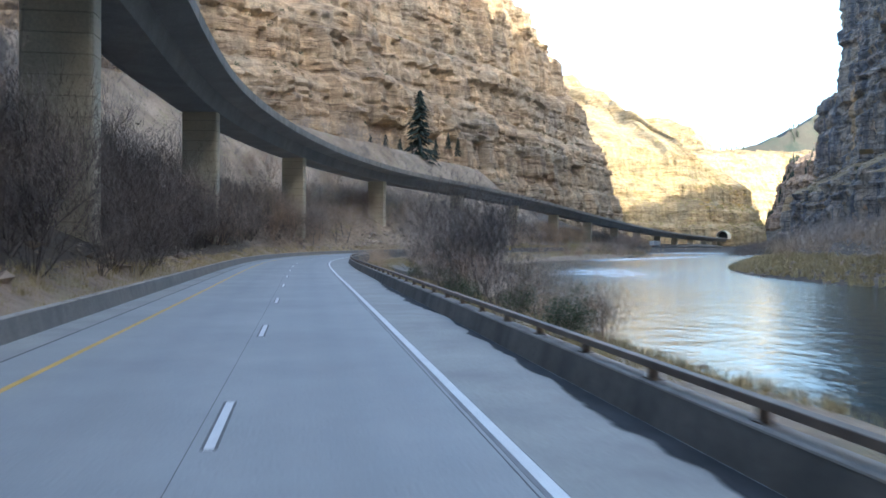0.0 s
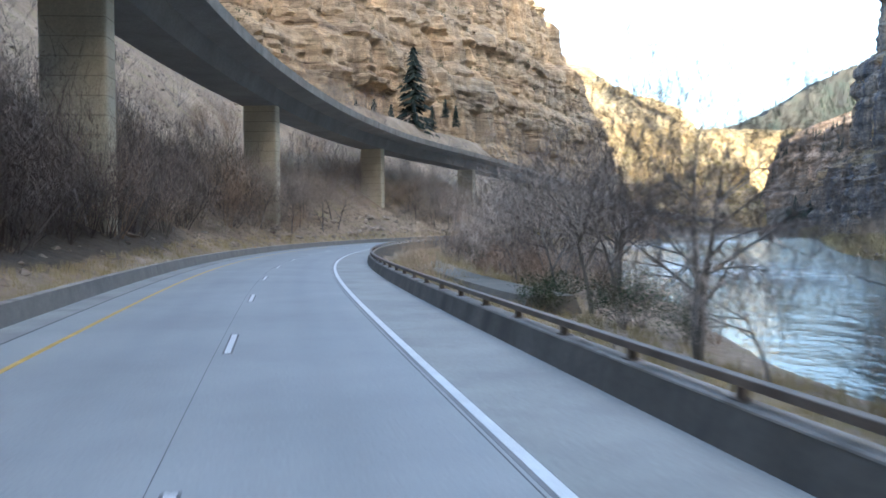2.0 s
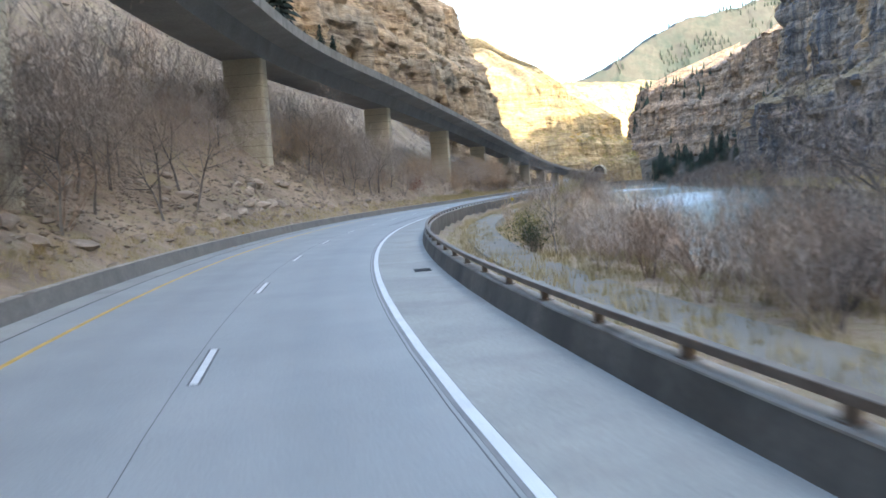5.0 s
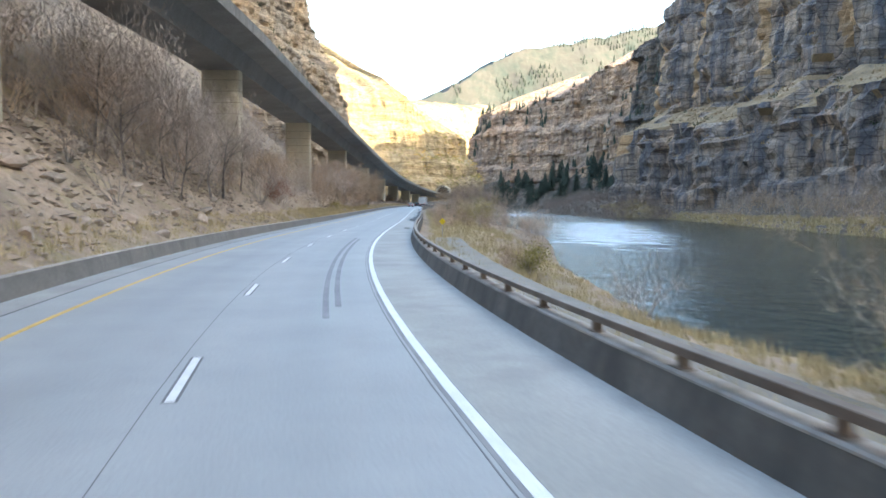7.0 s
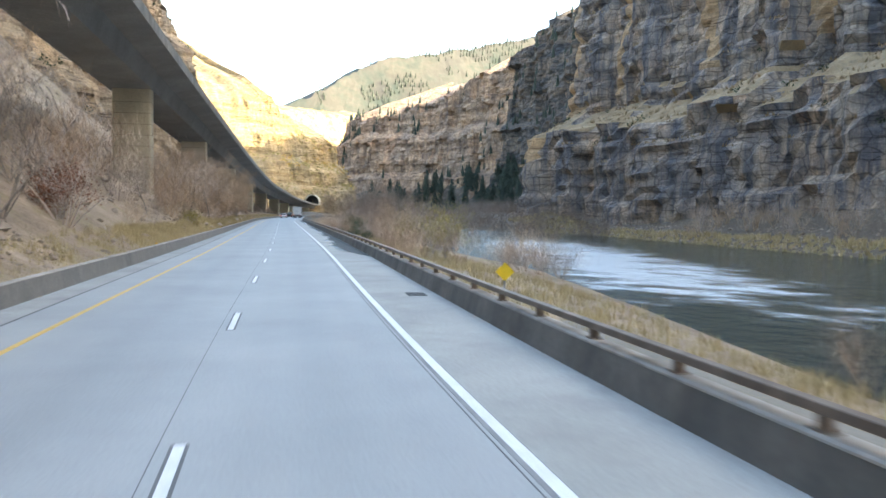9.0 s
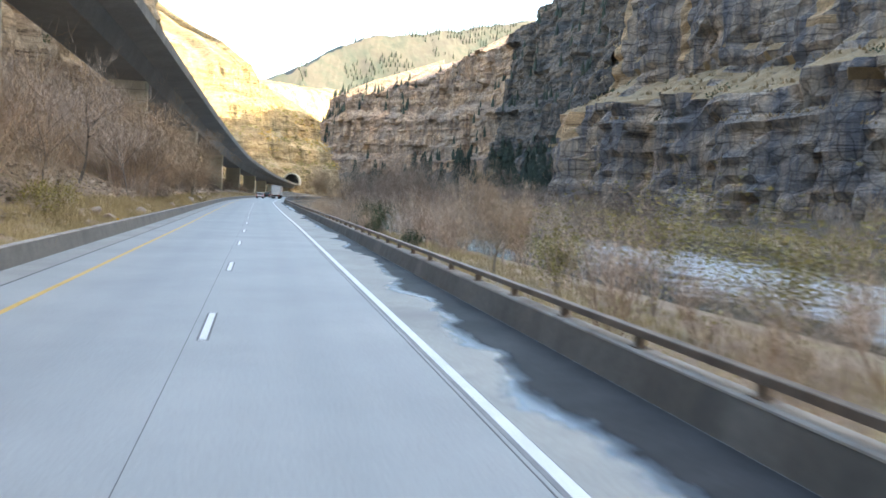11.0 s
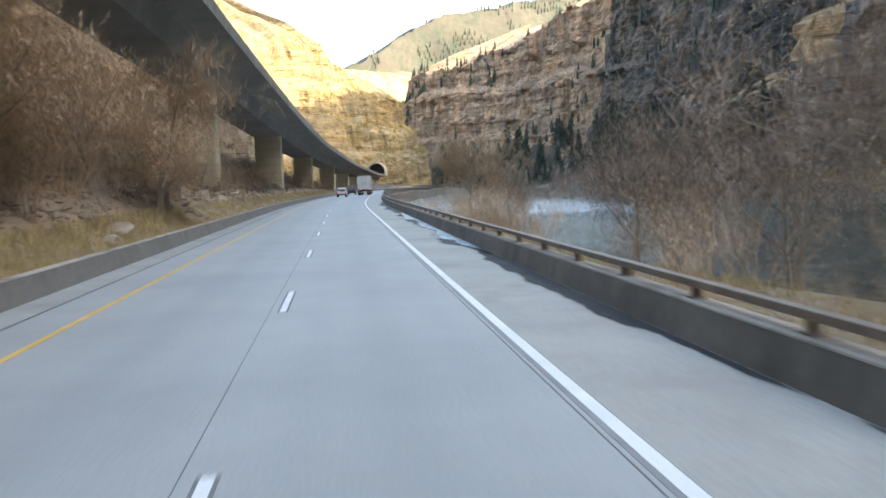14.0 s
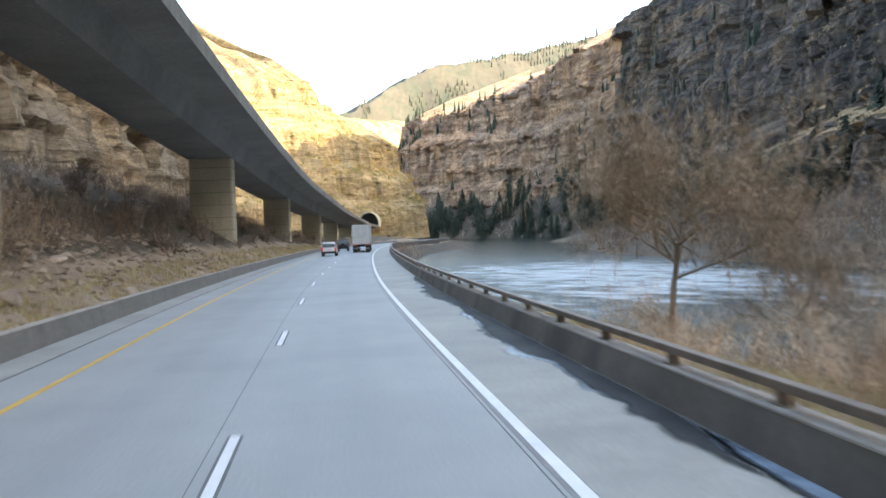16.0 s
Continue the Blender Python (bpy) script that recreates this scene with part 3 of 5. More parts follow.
# ---- canyon walls ----
def cliff(name, plan, base, top, mat, label, seed, step=1.6, batter=0.12, ledges=(), relief=1.0, joint=1.0, back=((3, 1), (12, 5), (40, 16), (120, 40)), side=1, blocky=1.0, second=None, grain=1.0, grassy=None, bands=()):
    """A layered rock wall along a plan line: beds and blocks stand proud or back, ledges step it, and its top runs back as a slope."""
    line = smooth_line(plan, np.arange(len(plan)), step)
    seg = np.concatenate([[0], np.cumsum(np.hypot(np.diff(line[:, 0]), np.diff(line[:, 1])))])
    b = np.interp(line[:, 2], np.arange(len(base)), base)
    tp = np.interp(line[:, 2], np.arange(len(top)), top) + 4 * vnoise(seg / 9, 0 * seg, seed + 5) + 5 * fbm(seg / 30, 0 * seg, seed + 6)
    nx, ny = np.cos(line[:, 3]) * side, np.sin(line[:, 3]) * side
    rows = max(8, int((sorted(top)[len(top) // 2] - min(base)) / step))
    f = np.linspace(0, 1, rows)[None]
    z = b[:, None] + (tp - b)[:, None] * f
    u = np.repeat(seg[:, None], rows, 1)
    rng = np.random.RandomState(seed)
    beds = np.cumsum(rng.uniform(0.7, 3.4, 200)) - 30
    zz = z + 3.5 * fbm(u / 70, z / 400, seed + 1, 3)
    i = np.searchsorted(beds, zz)
    beds2 = np.cumsum(rng.uniform(7, 18, 60)) - 40
    i2 = np.searchsorted(beds2, zz)
    off = -batter * (z - b[:, None])
    off += relief * (6.0 * fbm(u / (42 * grain), z / (150 * grain), seed + 2, 3) + 2.6 * fbm(u / (13 * grain), z / (60 * grain), seed + 3, 3))
    off += blocky * relief * 0.8 * vnoise(u / 4.5, z / 32, seed + 14)
    off += blocky * relief * 1.3 * (hash01(i2, np.floor(u / 7 + 9 * hash01(i2, 3, seed)), seed + 8) - 0.5) * 2
    off += blocky * relief * 0.6 * (hash01(i, 1, seed) - 0.5) * 2
    off += blocky * relief * 0.7 * (hash01(i, np.floor(u / 3.2 + 11 * hash01(i, 7, seed)), seed + 4) - 0.5) * 2
    off += relief * 0.35 * vnoise(u / (1.9 * grain), z / (1.5 * grain), seed + 12)
    beds3 = np.cumsum(rng.uniform(22, 48, 20)) - 50
    i3 = np.searchsorted(beds3, zz)
    col = np.floor((u + 4 * fbm(u / 20, z / 25, seed + 30, 2)) / (9 + 6 * hash01(i3, 5, seed)) + 7 * hash01(i3, 9, seed))
    off += joint * 2.6 * (hash01(i3, col, seed + 31) - 0.5) * 2
    for lz, depth, width in ledges:
        lzz = lz + 5 * fbm(u / 50, 0 * u, seed + int(lz), 2) + 1.6 * fbm(u / 9, 0 * u, seed + 3 + int(lz), 2)
        off -= depth * np.clip((z - lzz) / width, 0, 1)
    x = line[:, 0][:, None] + nx[:, None] * off
    y = line[:, 1][:, None] + ny[:, None] * off
    for d, rise in back:
        o = off[:, rows - 1:rows] - d
        x = np.concatenate([x, line[:, 0][:, None] + nx[:, None] * o], 1)
        y = np.concatenate([y, line[:, 1][:, None] + ny[:, None] * o], 1)
        z = np.concatenate([z, tp[:, None] + rise + 0.12 * d * fbm(seg[:, None] / 25, d + 0 * seg[:, None], seed + 20)], 1)
    m = x.shape[1]
    faces = grid_faces(len(line), m)
    if side < 0:
        faces = faces[:, ::-1]
    ob = new(name, mesh_from(name, np.stack([x, y, z], -1).reshape(-1, 3), faces, mat))
    if second:
        # a second rock material takes over beyond a point of the plan
        mat2, start = second
        ob.data.materials.append(mat2)
        mark = np.repeat((line[:-1, 2] + 0.25 * vnoise(seg[:-1] / 12, 0 * seg[:-1], seed + 40) > start).astype(int), m - 1)
        ob.data.polygons.foreach_set("material_index", mark)
    for mat4, start, stop, low, high in bands:
        # paler fresh rock where a column has fallen away
        ob.data.materials.append(mat4)
        n = len(ob.data.polygons)
        idx, cen = np.empty(n, int), np.empty(n * 3)
        ob.data.polygons.foreach_get("material_index", idx)
        ob.data.polygons.foreach_get("center", cen)
        cz = cen.reshape(-1, 3)[:, 2].reshape(len(line) - 1, m - 1)
        at = line[:-1, 2][:, None] + 0.12 * fbm(seg[:-1][:, None] / 7, cz / 9, seed + 44, 3)
        fresh = (at > start) & (at < stop) & (cz > low + 6 * fbm(seg[:-1][:, None] / 9, 0 * cz, seed + 45, 2)) & (cz < high)
        idx[fresh.ravel()] = len(ob.data.materials) - 1
        ob.data.polygons.foreach_set("material_index", idx)
    if grassy:
        # dry grass and dust lie on the flatter steps between two heights
        mat3, flat, low, high = grassy
        ob.data.materials.append(mat3)
        n = len(ob.data.polygons)
        nrm, cen, idx = np.empty(n * 3), np.empty(n * 3), np.empty(n, int)
        ob.data.polygons.foreach_get("normal", nrm)
        ob.data.polygons.foreach_get("center", cen)
        ob.data.polygons.foreach_get("material_index", idx)
        nz, cz = np.abs(nrm.reshape(-1, 3)[:, 2]), cen.reshape(-1, 3)[:, 2]
        idx[(nz > flat) & (cz > low) & (cz < high)] = len(ob.data.materials) - 1
        ob.data.polygons.foreach_set("material_index", idx)
    return tagged(ob, label, "cliff", kind="structure")


left_side = cliff("cliff_left", [(-120, -160), (-105, 0), (-94.5, 104), (-54, 232), (3, 303), (42, 349), (78, 397), (113, 435), (147, 473), (184, 521), (210, 560), (219, 588), (207, 616), (138, 668)],
      [20, 20, 20, 25, 22, 22, 20, 12, 0, -1, -1, -1, 0, 0], [150, 150, 155, 160, 165, 165, 160, 160, 150, 128, 112, 100, 118, 130],
      M_ROCK_WARM, "tall tan layered sandstone canyon cliff", 11, 1.4, 0.16, ((62, 7, 7), (92, 9, 6), (30, 3, 3)), blocky=1.1)
# its unseen near end is drawn out and raised to shade the road
right_side = cliff("cliff_right", [(380, -640), (260, -420), (200, -200), (170, 0), (165, 120), (185, 230), (208, 310), (226, 358), (242, 397), (252, 422), (318, 452), (375, 508), (450, 580)],
      [-4] * 13, [640, 560, 420, 330, 285, 260, 240, 225, 220, 215, 205, 190, 172],
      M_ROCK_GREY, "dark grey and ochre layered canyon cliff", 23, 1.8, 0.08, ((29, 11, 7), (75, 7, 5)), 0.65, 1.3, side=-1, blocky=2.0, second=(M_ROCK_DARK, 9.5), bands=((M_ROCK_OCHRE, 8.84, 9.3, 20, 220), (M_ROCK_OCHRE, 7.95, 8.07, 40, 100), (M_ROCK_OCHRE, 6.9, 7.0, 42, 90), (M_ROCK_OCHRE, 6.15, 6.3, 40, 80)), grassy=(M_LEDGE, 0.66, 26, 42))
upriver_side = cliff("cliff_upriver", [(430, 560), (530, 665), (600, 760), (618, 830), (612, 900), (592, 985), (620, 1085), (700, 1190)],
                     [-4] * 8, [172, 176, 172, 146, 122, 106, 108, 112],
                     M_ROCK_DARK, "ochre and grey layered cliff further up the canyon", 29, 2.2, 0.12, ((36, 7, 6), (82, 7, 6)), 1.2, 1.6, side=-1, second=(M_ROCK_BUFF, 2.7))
talus_side = cliff("talus_upriver", [(338, 452), (354, 502), (420, 575), (500, 665), (570, 760), (588, 835), (582, 905), (562, 985), (590, 1090), (670, 1200)],
                   [-5] * 10, [10, 36, 58, 64, 52, 36, 24, 18, 18, 20],
                   M_TALUS, "steep brown talus slope with conifers", 33, 2.5, 1.0, (), 0.7, 0.3, ((30, 8), (80, 30)), side=-1)
far_side = cliff("cliff_far", [(150, 718), (250, 763), (345, 794), (405, 793), (462, 806)], [0] * 5, [112, 110, 102, 88, 56],
                 M_ROCK_FAR, "sunlit buff terraced hillside with rock bands", 37, 1.5, 0.2, ((20, 5, 5), (38, 10, 8), (60, 12, 9)), 0.6, 0.4, ((3, 1), (16, 8), (40, 19), (75, 31), (110, 44), (150, 58), (200, 74), (260, 92), (330, 116), (400, 136), (480, 154), (600, 160)))
bend_side = cliff("cliff_bend", [(480, 1125), (620, 1190), (780, 1250), (980, 1320)], [0] * 4, [128, 142, 150, 165],
                  M_ROCK_FAR, "sunlit buff slope round the canyon's bend", 43, 3.0, 0.6, ((30, 6, 6), (75, 8, 7)), 0.9, 0.5, ((3, 1), (20, 6), (60, 10)))
cliff("cliff_mesa", [(380, 1560), (510, 1516), (580, 1500), (640, 1478), (694, 1442), (730, 1420)], [40] * 6, [320, 290, 250, 248, 178, 150],
                  M_ROCK_FAR, "far sunlit stepped mesa above the canyon", 47, 4.0, 0.5, ((120, 10, 10), (180, 14, 10), (225, 12, 8)), 0.9, 0.6, ((6, 1), (40, 4), (120, 6)))
hill = cliff("hill_far", [(500, 1830), (1000, 1735), (1122, 1711), (1208, 1695), (1329, 1672), (1463, 1646), (1627, 1615), (1952, 1553), (2600, 1430)], [0] * 9, [160, 230, 276, 330, 389, 415, 455, 545, 640],
             M_HILL, "distant hazy wooded mountainside", 51, 12.0, 0.8, (), 5.0, 0.0, ((20, 2), (100, -6), (300, -50)), blocky=0.0, grain=9.0)
# unseen wall behind the start of the drive, added to block the low sun
cliff("cliff_behind", [(640, -560), (420, -640), (180, -640), (-20, -600), (-170, -420), (-130, -150)], [-4] * 6, [640, 620, 600, 560, 460, 420],
      M_ROCK_GREY, "unseen added rock wall that keeps the sun off the road", 61, 5.0, 0.1, ((60, 6, 5),), side=1)


# ---- riverside path and other road details ----
M_PATH = surface("pale_path_concrete", (0.2, 0.175, 0.14), (0.29, 0.255, 0.205), 0.4, 0.85, 12.0, 0.2, 0.01)
path_s = np.arange(94, 262.1, 4.0)
path_off = np.interp(path_s, [94, 98, 140, 194, 213, 262], [12.5, 12.1, 9.9, 8.6, 8.1, 7.7])
path_x, path_y = at_road(path_s, path_off)
path_turn = np.arctan2(-np.gradient(path_x), np.gradient(path_y))
pth = new("path", loft("path", np.stack([path_x, path_y, 0 * path_s - 0.86, path_turn], -1), [(-1.2, 0), (1.2, 0), (1.6, -0.9), (-1.6, -0.9)], M_PATH))
tagged(pth, "pale concrete riverside path below the parapet", "path", kind="structure")

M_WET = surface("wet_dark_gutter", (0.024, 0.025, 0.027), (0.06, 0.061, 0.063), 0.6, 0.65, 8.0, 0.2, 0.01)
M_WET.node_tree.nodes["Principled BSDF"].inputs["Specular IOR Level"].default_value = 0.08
# ice tone with the blue of the reflected sky put into it
M_ICE = surface("thin_icy_water", (0.17, 0.24, 0.32), (0.42, 0.54, 0.66), 2.2, 0.3, 14.0, 0.3, 0.005)
M_SKID = surface("faded_tyre_mark", (0.17, 0.17, 0.175), (0.26, 0.26, 0.265), 0.8, 0.75, 12.0, 0.1, 0.003)


def soft_edge(mat):
    """Lets a thin film die out unevenly towards its edge."""
    nt = mat.node_tree
    at = nt.nodes.new("ShaderNodeAttribute")
    at.attribute_name = "film"
    add = nt.nodes.new("ShaderNodeMath")
    add.operation = "ADD"
    nt.links.new(at.outputs["Fac"], add.inputs[0])
    nt.links.new(noise_node(nt, world_coord(nt), 1.6, 6, 0.7), add.inputs[1])
    nt.links.new(ramp_node(nt, add.outputs[0], [(0.6, (0, 0, 0)), (1.0, (1, 1, 1))]), nt.nodes["Principled BSDF"].inputs["Alpha"])


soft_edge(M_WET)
soft_edge(M_ICE)


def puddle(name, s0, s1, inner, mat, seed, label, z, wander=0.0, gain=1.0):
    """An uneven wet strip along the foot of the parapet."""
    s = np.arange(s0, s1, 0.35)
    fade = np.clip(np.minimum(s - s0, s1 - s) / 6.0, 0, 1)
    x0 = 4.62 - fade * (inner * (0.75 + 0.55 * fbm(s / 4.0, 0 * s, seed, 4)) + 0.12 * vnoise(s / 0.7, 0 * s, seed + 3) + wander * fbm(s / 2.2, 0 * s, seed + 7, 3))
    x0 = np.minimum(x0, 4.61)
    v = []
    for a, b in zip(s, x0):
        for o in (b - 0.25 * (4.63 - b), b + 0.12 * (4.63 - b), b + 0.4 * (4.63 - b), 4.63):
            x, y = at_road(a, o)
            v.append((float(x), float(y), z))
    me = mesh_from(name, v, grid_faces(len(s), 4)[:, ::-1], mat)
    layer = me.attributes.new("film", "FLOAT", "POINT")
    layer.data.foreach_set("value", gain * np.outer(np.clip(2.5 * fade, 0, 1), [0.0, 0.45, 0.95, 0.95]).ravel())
    ob = new(name, me)
    ob.parent = road
    ob["label"] = label
    return ob


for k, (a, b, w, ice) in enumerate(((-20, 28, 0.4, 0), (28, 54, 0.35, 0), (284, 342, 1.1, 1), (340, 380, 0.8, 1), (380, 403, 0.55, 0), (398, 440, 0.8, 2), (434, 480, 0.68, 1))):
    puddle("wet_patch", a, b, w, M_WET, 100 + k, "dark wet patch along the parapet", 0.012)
    if ice == 1:
        puddle("ice_fringe", a + 2, b - 1, w * 1.14, M_ICE, 100 + k, "pale icy fringe of the wet patch", 0.008, 0.2)
    if ice == 2:
        puddle("ice_sheet", a + 1, b, w, M_ICE, 120 + k, "pale blue broken ice over the wet gutter", 0.016, 0.2, 0.42)
for x0, sa, sb in ((0.92, 201, 242), (1.22, 203, 242)):
    strip("tyre_mark", x0, x0 + 0.15, sa, sb, M_SKID, "dark faded tyre mark", 0.006)


M_IRON = surface("dark_cast_iron", (0.03, 0.03, 0.03), (0.07, 0.065, 0.06), 3.0, 0.7, 30, 0.2, 0.002, local=True)


def storm_drain(s, off):
    ob = new("storm_drain")
    ob.matrix_world = on_road(s, off)
    tagged(ob, "dark iron drain grate set in the shoulder", "drain", "drains along the shoulder")
    part("frame", bm_join(bm_box(0.56, 0.04, 0.022, 0, 0.44), bm_box(0.56, 0.04, 0.022, 0, -0.44), bm_box(0.04, 0.84, 0.022, 0.26, 0), bm_box(0.04, 0.84, 0.022, -0.26, 0)), M_IRON, ob)
    # thin dark plate between the bars paints the shade of a pit
    part("pit", bm_box(0.48, 0.84, 0.012, 0, 0, 0.004), M_JOINT, ob)
    for k in range(7):
        part("bar", bm_box(0.48, 0.045, 0.019, 0, -0.36 + 0.12 * k, 0.002), M_IRON, ob)


storm_drain(160.5, 4.0)
storm_drain(369.2, 3.85)
storm_drain(262, 4.0)

M_SIGN = surface("yellow_sign_sheet", (0.8, 0.55, 0.02), (0.85, 0.6, 0.04), 3.0, 0.4, 20, 0.0, local=True)
M_GALV = surface("galvanised_steel", (0.35, 0.36, 0.37), (0.5, 0.51, 0.52), 4.0, 0.45, 30, 0.1, 0.002, 0.8, local=True)
sgn = new("warning_sign")
sx, sy = at_road(264, 7.3)
sgn.matrix_world = pose(float(sx), float(sy), -0.95, 0, 0, heading(264))
tagged(sgn, "small yellow diamond warning sign on a steel post", "road sign")
part("post", bm_box(0.06, 0.05, 1.55, 0, 0, 0, 0.005), M_GALV, sgn)
bm = bm_box(0.46, 0.012, 0.46, 0, -0.035, -0.23, 0.02)
bmesh.ops.transform(bm, matrix=Matrix.Translation((0, 0, 1.5)) @ Matrix.Rotation(radians(45), 4, "Y"), verts=bm.verts)
part("plate", bm, M_SIGN, sgn)

# piers of the low bridge on which the road leaves along the river
for k in range(6):
    s0 = 618 + 28 * k
    ob = new("bridge_pier", None)
    ob.matrix_world = on_road(s0, 3.2, -6)
    tagged(ob, "short concrete pier under the low road bridge", "bridge pier", "piers of the low bridge", "structure")
    part("shaft", bm_box(1.6, 1.2, 5.6, 0, 0, 0, 0.1), M_CONC, ob)

# tunnel portal
M_BLACK = surface("unlit_tunnel_lining", (0.03, 0.03, 0.03), (0.06, 0.055, 0.05), 0.4, 0.9, 4.0, 0.0)
px, py, pturn = 398, 779, math.degrees(deck_line[-1, 3])
portal = new("tunnel_portal")
portal.matrix_world = pose(px, py, 7.1, 0, 0, pturn)
tagged(portal, "buff concrete arched tunnel portal in the rock", "tunnel")


def arch(r, h):
    pts = [(-r, 0.0), (-r, h)]
    pts += [(-r * math.cos(radians(a)), h + r * math.sin(radians(a))) for a in range(15, 180, 15)]
    return pts + [(r, h), (r, 0.0)]


outer, inner = arch(5.65, 2.4), arch(5.2, 2.3)
bm = bmesh.new()
vo0, vi0 = [bm.verts.new((x, 0, z)) for x, z in outer], [bm.verts.new((x, 0, z)) for x, z in inner]
vo1, vi1 = [bm.verts.new((x, 14, z)) for x, z in outer], [bm.verts.new((x, 14, z)) for x, z in inner]
for i in range(len(outer) - 1):
    bm.faces.new((vo0[i], vo0[i + 1], vi0[i + 1], vi0[i]))
    bm.faces.new((vo0[i], vo1[i], vo1[i + 1], vo0[i + 1]))
    bm.faces.new((vi0[i], vi0[i + 1], vi1[i + 1], vi1[i]))
bmesh.ops.recalc_face_normals(bm, faces=bm.faces)
part("arch", bm, M_PIER, portal)
# flat near-black sheet across the arch in place of the tunnel's darkness
bm = bmesh.new()
vi = [bm.verts.new((x * 0.998, 9.0, z)) for x, z in inner]
bm.faces.new(vi)
part("bore", bm, M_BLACK, portal, "dark sheet standing in for the unlit tunnel depth")


# ---- plants: tubes for stems, small leaves ----
class Stems:
    """Collects tapered three-sided stems and turns them into one mesh."""

    def __init__(self, seed, thin=0.006):
        self.rng = random.Random(seed)
        self.thin = thin
        self.seg = []

    def grow(self, p, d, length, r, level, counts, bend=0.25, up=0.12, n=4, keep=None):
        rng = self.rng
        pts = [Vector(p)]
        d = Vector(d).normalized()
        step = length / n
        for i in range(n):
            d = (d + Vector((rng.uniform(-bend, bend), rng.uniform(-bend, bend), rng.uniform(-bend, bend) + up))).normalized()
            pts.append(pts[-1] + d * step)
            r0 = r * (1 - 0.75 * i / n)
            r1 = r * (1 - 0.75 * (i + 1) / n)
            self.seg.append((*pts[-2], *pts[-1], r0, r1, level))
        if level < len(counts):
            for k in range(counts[level]):
                f = rng.uniform(0.25, 1.0) if level else rng.uniform(0.35, 1.0)
                i = min(int(f * n), n - 1)
                q = pts[i].lerp(pts[i + 1], f * n - i)
                ax = (pts[i + 1] - pts[i]).normalized()
                side = ax.orthogonal().normalized()
                side.rotate(Matrix.Rotation(rng.uniform(0, math.tau), 3, ax))
                spread = rng.uniform(0.55, 1.15)
                self.grow(q, ax * (1.0 - 0.35 * spread) + side * spread, length * rng.uniform(0.42, 0.72), max(r * (1 - 0.75 * f) * 0.65, self.thin), level + 1, counts, bend, up * 0.6, 2 if level < 2 else 1)

    def mesh(self, name, mat, low=0, high=99, fine=2):
        a = np.array([s for s in self.seg if low <= s[8] <= high])
        a = a[np.argsort(a[:, 8] >= fine, kind="stable")]
        nt = int(np.sum(a[:, 8] < fine))
        p0, p1 = a[:, 0:3], a[:, 3:6]
        d = p1 - p0
        d /= np.maximum(np.linalg.norm(d, axis=1), 1e-6)[:, None]
        ref = np.where(np.abs(d[:, 2:3]) < 0.9, np.array([[0, 0, 1.0]]), np.array([[1.0, 0, 0]]))
        u = np.cross(d, ref)
        u /= np.linalg.norm(u, axis=1)[:, None]
        v = np.cross(d, u)
        tip = np.stack([p0[nt:] + a[nt:, 6:7] * u[nt:], p0[nt:] - a[nt:, 6:7] * u[nt:], p1[nt:]], 1).reshape(-1, 3)
        p0, p1, u, v, a = p0[:nt], p1[:nt], u[:nt], v[:nt], a[:nt]
        rows = []
        for p, r in ((p0, a[:, 6]), (p1, a[:, 7])):
            for k in range(3):
                c, s = math.cos(math.tau * k / 3), math.sin(math.tau * k / 3)
                rows.append(p + r[:, None] * (c * u + s * v))
        verts = np.stack(rows, 1).reshape(-1, 3)
        b = np.arange(len(a))[:, None] * 6
        faces = np.concatenate([b + np.array([[k, (k + 1) % 3, 3 + (k + 1) % 3, 3 + k]]) for k in range(3)]).tolist()
        faces += (len(verts) + np.arange(len(tip)).reshape(-1, 3)).tolist()
        return mesh_from(name, np.concatenate([verts, tip]), faces, mat)


def leaf_mesh(name, centres, size, mat, seed, droop=0.0):
    rng = np.random.RandomState(seed)
    n = len(centres)
    a = rng.normal(size=(n, 3))
    a /= np.linalg.norm(a, axis=1)[:, None]
    b = np.cross(a, rng.normal(size=(n, 3)))
    b /= np.linalg.norm(b, axis=1)[:, None]
    s = size * rng.uniform(0.6, 1.3, (n, 1))
    c = np.asarray(centres)
    v = np.stack([c - a * s, c + b * s * 0.5, c + a * s, c - b * s * 0.5], 1).reshape(-1, 3)
    return mesh_from(name, v, np.arange(4 * n).reshape(-1, 4), mat)


def leaf_material(name, dark, light):
    return surface(name, dark, light, 1.1, 0.75, 6.0, 0.0, vary=0.2)


M_BARK = surface("grey_tree_bark", (0.13, 0.11, 0.095), (0.3, 0.27, 0.235), 0.8, 0.9, 14.0, 0.5, 0.02, vary=0.15)
M_BARK_PALE = surface("pale_cottonwood_bark", (0.26, 0.22, 0.17), (0.46, 0.4, 0.32), 0.8, 0.9, 14.0, 0.5, 0.02)
M_TWIG_RED = surface("reddish_brown_twigs", (0.31, 0.21, 0.145), (0.5, 0.36, 0.255), 0.4, 0.9, 12.0, 0.0, vary=0.25)
M_TWIG_GOLD = surface("tawny_twigs", (0.47, 0.33, 0.21), (0.66, 0.5, 0.34), 0.4, 0.9, 12.0, 0.0, vary=0.2)
M_TWIG_BROWN = surface("brown_cottonwood_twigs", (0.2, 0.15, 0.115), (0.36, 0.28, 0.22), 0.4, 0.9, 12.0, 0.0, vary=0.25)
M_TWIG_DARK = surface("dark_grey_twigs", (0.11, 0.088, 0.075), (0.22, 0.18, 0.155), 0.4, 0.9, 12.0, 0.0, vary=0.3)
M_LEAF_GREEN = leaf_material("dull_green_leaves", (0.035, 0.055, 0.02), (0.09, 0.115, 0.05))
